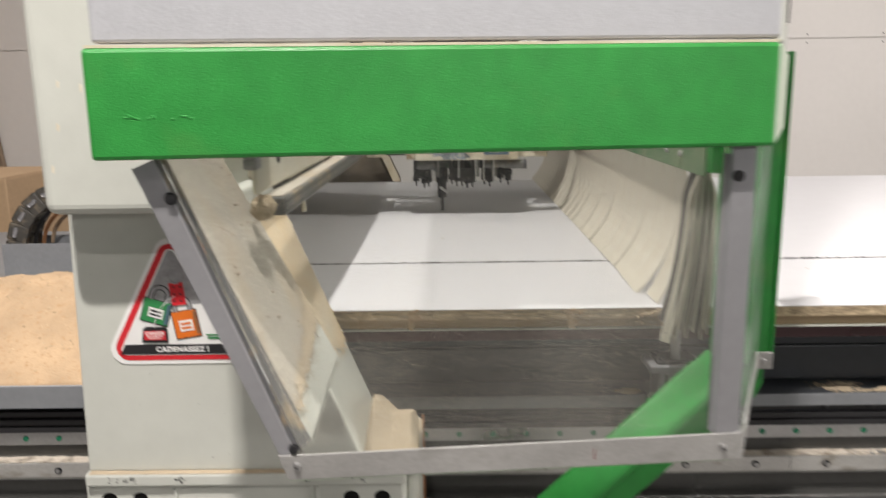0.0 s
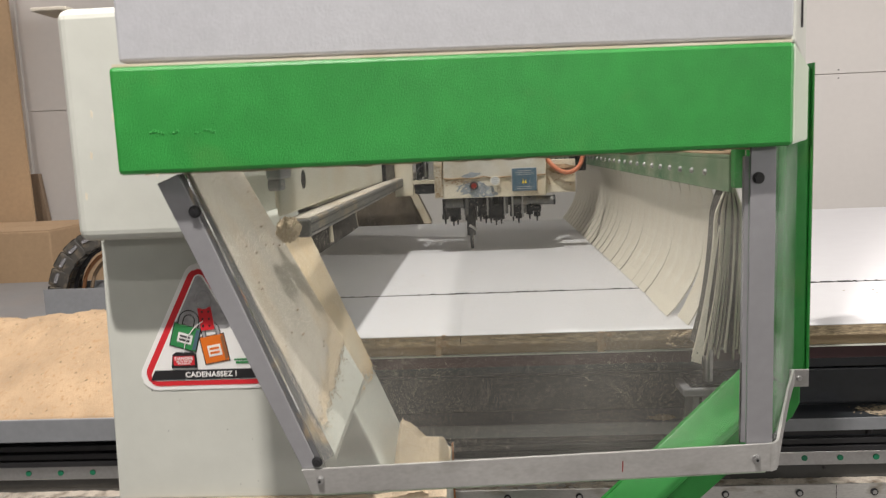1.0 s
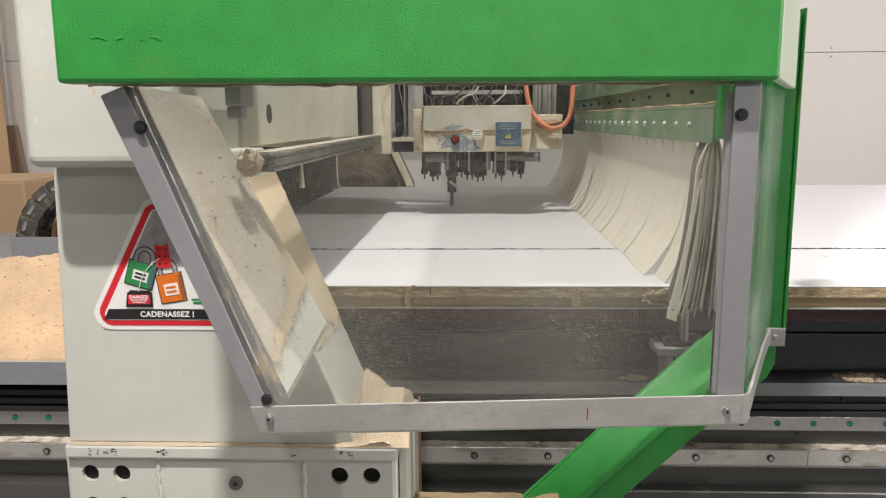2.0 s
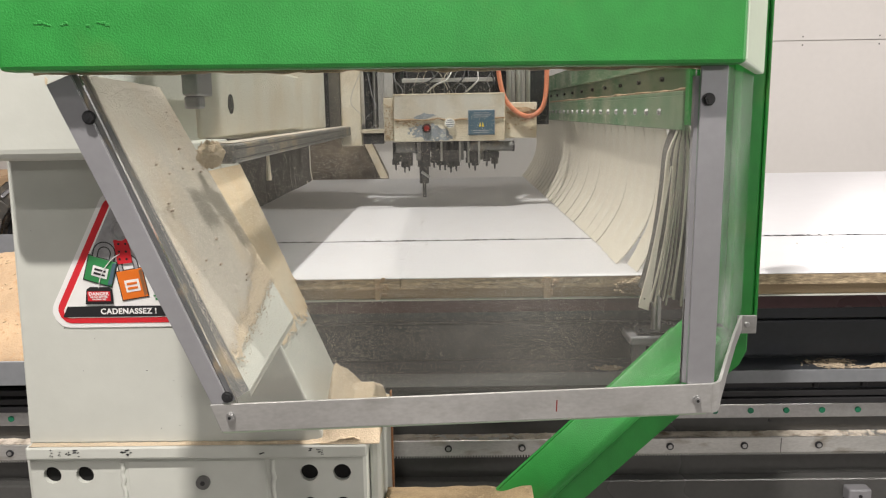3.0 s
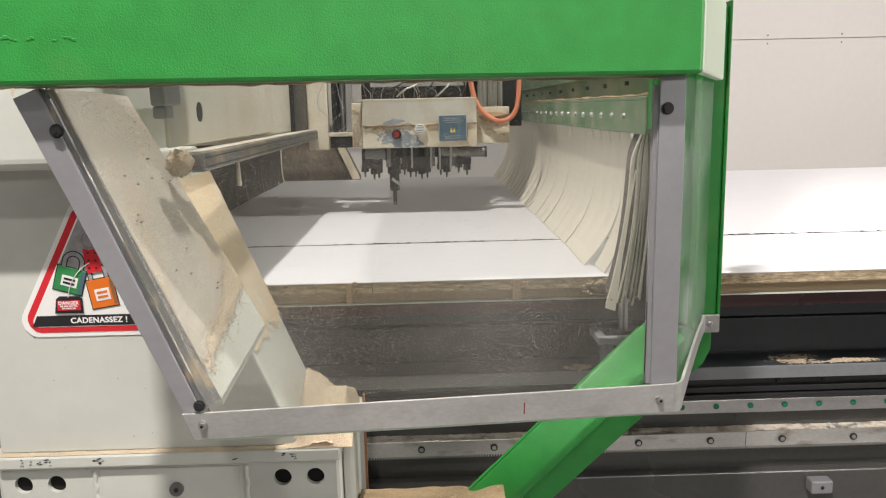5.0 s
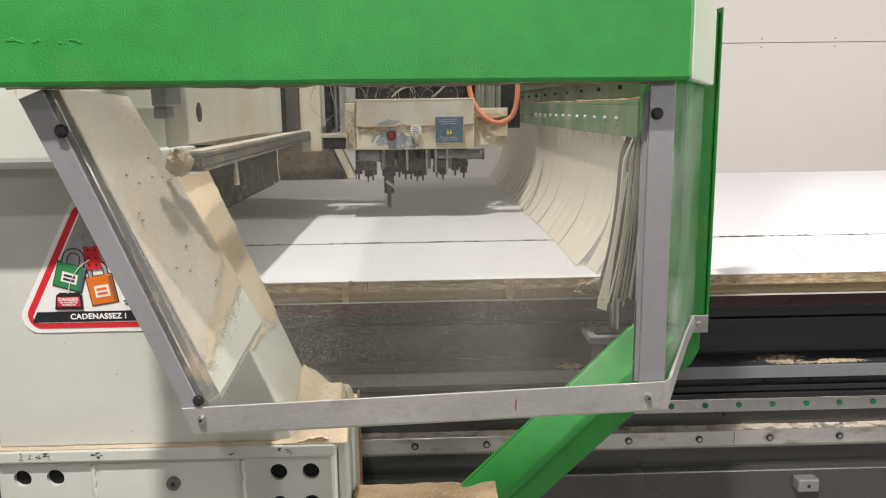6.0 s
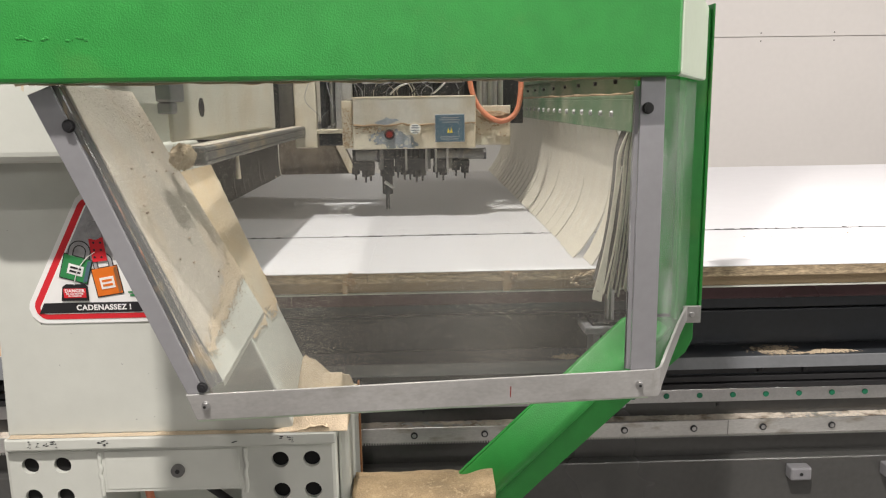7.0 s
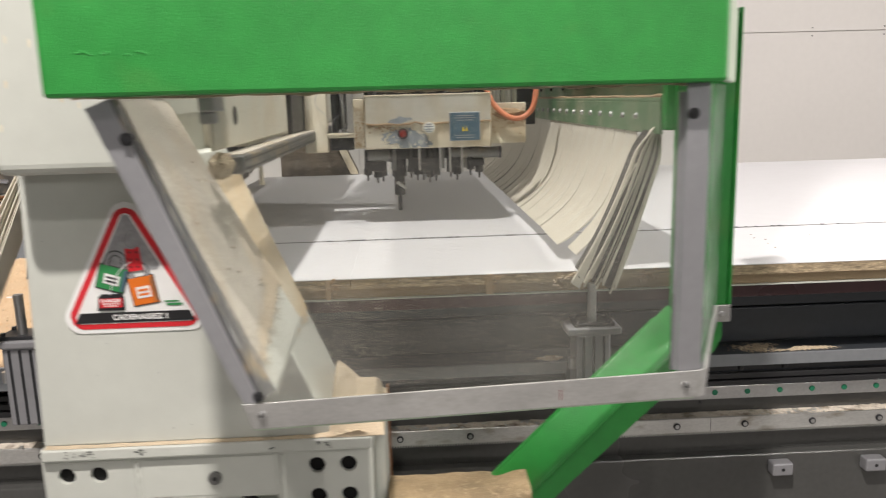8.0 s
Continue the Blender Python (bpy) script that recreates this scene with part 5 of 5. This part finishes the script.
# five drill carriers, each with its own spindles
for cx, w, top, low, bits in ((-0.078, 0.050, 1.122, 1.088, (-0.018, 0.004, 0.017)), (0.010, 0.026, 1.128, 1.092, (-0.006, 0.009)), (0.048, 0.044, 1.126, 1.086, (-0.015, 0.0, 0.014)), (0.104, 0.030, 1.124, 1.090, (-0.008, 0.008)), (0.154, 0.040, 1.120, 1.094, (-0.012, 0.010))):
    carrier = part("drill_carrier", box(cx - w / 2, cx + w / 2, 1.838, 1.900, low + 0.010, top, 0.002), BLACK, head, "black drill carrier")
    for i, d in enumerate(bits):
        x, y, drop = cx + d, 1.846 + 0.018 * (i % 2), (0.0, 0.008, 0.003)[i]
        part("spindle", rod((x, y, top + 0.026), (x, y, low + 0.012 - drop), 0.0072, 12), DARK_STEEL, carrier)
        part("collar", rod((x, y, low + 0.016 - drop), (x, y, low + 0.002 - drop), 0.0096, 12), BLACK, carrier)
        part("bit", rod((x, y, low + 0.002 - drop), (x, y, low - 0.012 - drop), 0.0030, 8, 0.002), DARK_STEEL, carrier)
for x in (-0.036, 0.030, 0.076, 0.128):
    part("post", box(x - 0.0060, x + 0.0060, 1.842, 1.856, 1.100, 1.150, 0.0015), RAIL_GREY, head, "dusty grey slide post")
for x, z in ((0.072, 1.096), (0.094, 1.092), (0.122, 1.090), (0.024, 1.098)):
    part("piston_rod", rod((x, 1.836, 1.148), (x, 1.836, z), 0.0028, 10), ALU, head, "pale piston rod")
tool = part("router_spindle", rod((-0.024, 1.90, 1.15), (-0.024, 1.90, 1.080), 0.0175, 16), DARK_STEEL, head, "long router spindle")
part("collet", rod((-0.024, 1.90, 1.080), (-0.024, 1.90, 1.036), 0.0130, 12), DARK_STEEL, tool)
part("cutter", rod((-0.024, 1.90, 1.036), (-0.024, 1.90, 0.998), 0.005, 10), DARK_STEEL, tool)
part("nozzle", rod((-0.030, 1.88, 1.068), (-0.008, 1.878, 1.052), 0.004, 8), ALU, tool)
# motors, sheets, cables and the orange hose above
part("motor", box(-0.075, 0.165, 1.87, 2.0, 1.270, 1.52, 0.006), BLACK, head, "black spindle motors")
for x in (-0.082, 0.02, 0.09):
    part("motor_rib", box(x, x + 0.012, 1.855, 1.87, 1.272, 1.5, 0.002), DARK_STEEL, head)
part("side_frame", box(-0.122, -0.098, 1.84, 1.86, 1.263, 1.5, 0.002), ALU, head)
part("tie_bar", box(-0.075, 0.165, 1.845, 1.853, 1.300, 1.310, 0.001), ALU, head)
for k in range(14):
    x = rng.uniform(-0.09, 0.16)
    a = [(x, 1.846, 1.262), (x + rng.gauss(0, 0.006), 1.840, 1.285), (x + rng.gauss(0, 0.014), 1.842, 1.31), (x + rng.gauss(0, 0.03), 1.85, 1.36)]
    part("fine_wire", hose(a, rng.choice((0.0006, 0.0010)), 5), ALU_DULL if k % 3 else CREAM, head, smooth=True)
for k in range(4):
    x = -0.185 + 0.012 * k
    part("loose_wire", hose([(x, 1.842, 1.19), (x + rng.gauss(0.012, 0.01), 1.836, 1.22), (x + rng.gauss(0.0, 0.015), 1.84, 1.26), (x + rng.gauss(0.0, 0.02), 1.85, 1.33)], 0.0007, 5), ALU_DULL, carriage, smooth=True)
for k in range(5):
    a = [(-0.06 + 0.05 * k, 1.84, 1.275), (-0.04 + 0.05 * k, 1.83, 1.292), (0.0 + 0.04 * k, 1.835, 1.305), (0.03 + 0.03 * k, 1.85, 1.34)]
    part("wire", hose(a, 0.0022, 6), ALU if k % 2 else BLACK, head, smooth=True)
for k in range(5):
    x = 0.205 + 0.013 * k
    part("conduit", rod((x, 1.93 + 0.01 * (k % 2), 1.235), (x, 1.93, 1.55), 0.0065, 10), WHITE if k % 2 else PALE, head, "pale corrugated conduit", smooth=True)
part("orange_hose", hose([(0.172, 1.833, 1.42), (0.172, 1.832, 1.330), (0.192, 1.830, 1.250), (0.242, 1.826, 1.210), (0.286, 1.828, 1.235), (0.296, 1.832, 1.325), (0.296, 1.835, 1.42)], 0.0062), HOSE, head, "orange rubber air hose in a loop", smooth=True)


# ---- lockout sign on the column ----
def rounded_triangle(pts, r, y0, y1):
    ring = []
    P = [Vector(p) for p in pts]
    for i in range(3):
        a, b, c = P[i - 1], P[i], P[(i + 1) % 3]
        u, w = (a - b).normalized(), (c - b).normalized()
        half = u.angle(w) / 2
        d = r / math.tan(half)
        centre = b + (u + w).normalized() * (r / math.sin(half))
        s, e = b + u * d - centre, b + w * d - centre
        for k in range(7):
            v = s.lerp(e, k / 6).normalized() * r
            ring.append(tuple(centre + v))
    return plate_xz(ring, y0, y1)


sign = part("lockout_sign", rounded_triangle([(-0.500, 0.957), (-0.281, 0.957), (-0.3905, 1.162)], 0.022, 1.0265, 1.0278), WHITE, gantry, "white triangular lockout sign with a red border")
part("red_border", rounded_triangle([(-0.489, 0.963), (-0.292, 0.963), (-0.3905, 1.150)], 0.018, 1.0258, 1.0264), RED, sign)
part("sign_field", rounded_triangle([(-0.475, 0.9705), (-0.306, 0.9705), (-0.3905, 1.131)], 0.008, 1.0252, 1.0257), WHITE, sign)
part("grey_field", rounded_triangle([(-0.4335, 1.044), (-0.3475, 1.044), (-0.3905, 1.127)], 0.006, 1.0249, 1.02515), SHADE_PRINT, sign)
part("black_band", plate_xz([(-0.471, 0.9718), (-0.310, 0.9718), (-0.3165, 0.986), (-0.4640, 0.986)], 1.0246, 1.0251), INK, sign)


def lettering(words, x, z, size, y, material, parent):
    c = bpy.data.curves.new("lettering", "FONT")
    c.body, c.size, c.extrude, c.align_x, c.align_y = words, size, 0.0002, "CENTER", "CENTER"
    c.offset, c.space_character = size * 0.030, 1.08
    tmp = new("lettering", c)
    bpy.context.view_layer.update()
    me = bpy.data.meshes.new_from_object(tmp.evaluated_get(bpy.context.evaluated_depsgraph_get()))
    bpy.data.objects.remove(tmp)
    ob = new("lettering", me)
    me.materials.clear()
    me.materials.append(material)
    ob.parent = parent
    ob.matrix_local = Matrix.Translation(Vector((x, y, z)) - ORIGIN[parent.name]) @ Matrix.Rotation(math.pi / 2, 4, "X")
    ORIGIN[ob.name] = Vector((x, y, z))
    return ob


lettering("CADENASSEZ !", -0.3835, 0.9788, 0.0104, 1.0242, WHITE, sign)


def padlock(cx, cz, w, h, tilt, material, name):
    m = Matrix.Translation((cx, 0, cz)) @ Matrix.Rotation(math.radians(tilt), 4, "Y")
    bm = box(-w / 2 - 0.0012, w / 2 + 0.0012, 1.0241, 1.0247, -h / 2 - 0.0012, h / 2 + 0.0012)
    bmesh.ops.transform(bm, matrix=m, verts=bm.verts)
    part("outline", bm, INK, sign)
    bm = plate_xz([(w / 2 - w * 0.14, -h / 2 + 0.0005), (w / 2 - 0.0003, -h / 2 + h * 0.10), (w / 2 - 0.0003, h / 2 - 0.0003), (w / 2 - w * 0.14, h / 2 - h * 0.08)], 1.0234, 1.0237)
    bmesh.ops.transform(bm, matrix=m, verts=bm.verts)
    part("shade", bm, BLUE if material is LOCK_GREEN else COPPER, sign)
    bm = box(-w / 2, w / 2, 1.0238, 1.0246, -h / 2, h / 2, 0.0003, None, 1)
    bmesh.ops.transform(bm, matrix=m, verts=bm.verts)
    lock = part(name, bm, material, sign, "printed padlock")
    r = w * 0.30
    pts = [(r * math.cos(a), 1.0242, h / 2 + w * 0.22 + r * math.sin(a)) for a in [math.pi * k / 8 for k in range(9)]]
    bm = hose([(r, 1.0242, h / 2)] + pts + [(-r, 1.0242, h / 2)], w * 0.065, 8)
    dark = hose([(r, 1.0244, h / 2)] + [(x, 1.0244, z) for x, y, z in pts] + [(-r, 1.0244, h / 2)], w * 0.105, 8)
    bmesh.ops.scale(dark, vec=(1, 0.02, 1), space=Matrix.Translation((0, -1.0244, 0)), verts=dark.verts)
    bmesh.ops.transform(dark, matrix=m, verts=dark.verts)
    part("outline", dark, INK, sign)
    bmesh.ops.scale(bm, vec=(1, 0.12, 1), space=Matrix.Translation((0, -1.0242, 0)), verts=bm.verts)
    bmesh.ops.transform(bm, matrix=m, verts=bm.verts)
    part("shackle", bm, SHADE_PRINT, sign)
    bm = box(-w * 0.28, w * 0.28, 1.0232, 1.0237, -h * 0.26, h * 0.16)
    bmesh.ops.transform(bm, matrix=m, verts=bm.verts)
    part("tag", bm, WHITE, sign)
    for z in (-0.13, 0.03):
        bm = box(-w * 0.20, w * 0.20, 1.0227, 1.0231, h * z - h * 0.04, h * z + h * 0.04)
        bmesh.ops.transform(bm, matrix=m, verts=bm.verts)
        part("text_bar", bm, ORANGE if material is ORANGE else INK, sign)


padlock(-0.4160, 1.0335, 0.037, 0.033, 17, LOCK_GREEN, "green_padlock")
padlock(-0.3755, 1.0155, 0.034, 0.038, -9, ORANGE, "orange_padlock")
bm = box(-0.3935, -0.3745, 1.0228, 1.0246, 1.043, 1.075, 0.0003, None, 1)
bmesh.ops.rotate(bm, cent=(-0.384, 1.024, 1.058), matrix=Matrix.Rotation(math.radians(-6), 3, "Y"), verts=bm.verts)
hasp = part("red_hasp", bm, RED, sign, "printed red hasp")
for x in (-0.3885, -0.3795):
    for z in (1.049, 1.059, 1.069):
        part("hasp_hole", rod((x, 1.0227, z), (x, 1.0223, z), 0.0016, 8), INK, hasp)
part("hasp_ring", hose([(-0.386 + 0.010 * math.cos(a), 1.0240, 1.086 + 0.012 * math.sin(a)) for a in [0.4 * k for k in range(17)]], 0.0018, 6), SHADE_PRINT, sign)
tag_ = part("danger_tag", plate_xz([(-0.439, 0.9895), (-0.402, 0.9890), (-0.402, 1.0085), (-0.406, 1.012), (-0.431, 1.0125), (-0.436, 1.009)], 1.0228, 1.0233), INK, sign, "printed danger tag")
part("tag_field", box(-0.435, -0.405, 1.0222, 1.0227, 0.9935, 1.0065), RED, sign)
lettering("DANGER", -0.420, 1.0032, 0.0062, 1.0219, WHITE, sign)
lettering("NE PAS METTRE", -0.420, 0.9990, 0.0030, 1.0219, WHITE, sign)
lettering("EN MARCHE", -0.420, 0.9960, 0.0030, 1.0219, WHITE, sign)
part("tag_string", hose([(-0.420, 1.0225, 1.011), (-0.414, 1.0225, 1.03), (-0.401, 1.0225, 1.047), (-0.388, 1.0222, 1.056)], 0.0006, 5), WHITE, sign)
part("text_bar", box(-0.347, -0.325, 1.0243, 1.0251, 0.9935, 0.9965), LOCK_GREEN, sign)
part("text_bar", box(-0.349, -0.330, 1.0243, 1.0251, 0.9985, 1.0005), LOCK_GREEN, sign)


sign.location.x += 0.007

# ---- what moves ----
GX = [(0.0, 0.0), (7.6, 0.0), (7.7, 0.0008), (7.8, 0.0045), (7.9, 0.0239), (8.0, 0.0728)]
HEAD = [
    (0.0, 0.330, -0.012), (0.5, 0.327, -0.014), (1.0, 0.323, -0.014), (1.5, 0.310, 0.004), (2.0, 0.267, 0.001), (2.2, 0.252, 0.002), (3.3, 0.224, 0.006), (3.5, 0.222, 0.004),
    (3.7, 0.222, 0.002), (3.9, 0.222, -0.007), (4.1, 0.222, -0.013), (4.3, 0.220, -0.013), (4.5, 0.204, 0.004), (4.7, 0.187, 0.002),
    (5.6, 0.104, -0.014), (5.8, 0.098, -0.019), (6.0, 0.081, -0.001), (6.2, 0.049, 0.001), (6.5, 0.0, 0.0), (7.0, -0.013, -0.008), (7.3, -0.020, -0.014),
    (7.5, -0.028, -0.021), (7.65, -0.04, -0.003), (7.8, -0.052, 0.002), (8.0, -0.064, 0.002),
]
LAG = [(0.0, 0.0), (7.7, 0.0), (7.8, 0.9), (7.9, 5.6), (8.0, 16.8)]


def motions():
    g = gantry.location.copy()
    walk(gantry, [(t, Matrix.Translation(g + Vector((dx, 0, 0)))) for t, dx in GX])
    c, h = carriage.location.copy(), head.location.copy()
    walk(carriage, [(t, Matrix.Translation(c + Vector((0, dy, 0)))) for t, dy, dz in HEAD])
    walk(head, [(t, Matrix.Translation(h + Vector((0, dy, dz)))) for t, dy, dz in HEAD])
    for ob, share in SWING:
        p = ob.location.copy()
        walk(ob, [(t, Matrix.Translation(p) @ pose(0, 0, 0, 0, a * share, 0)) for t, a in LAG])


motions()
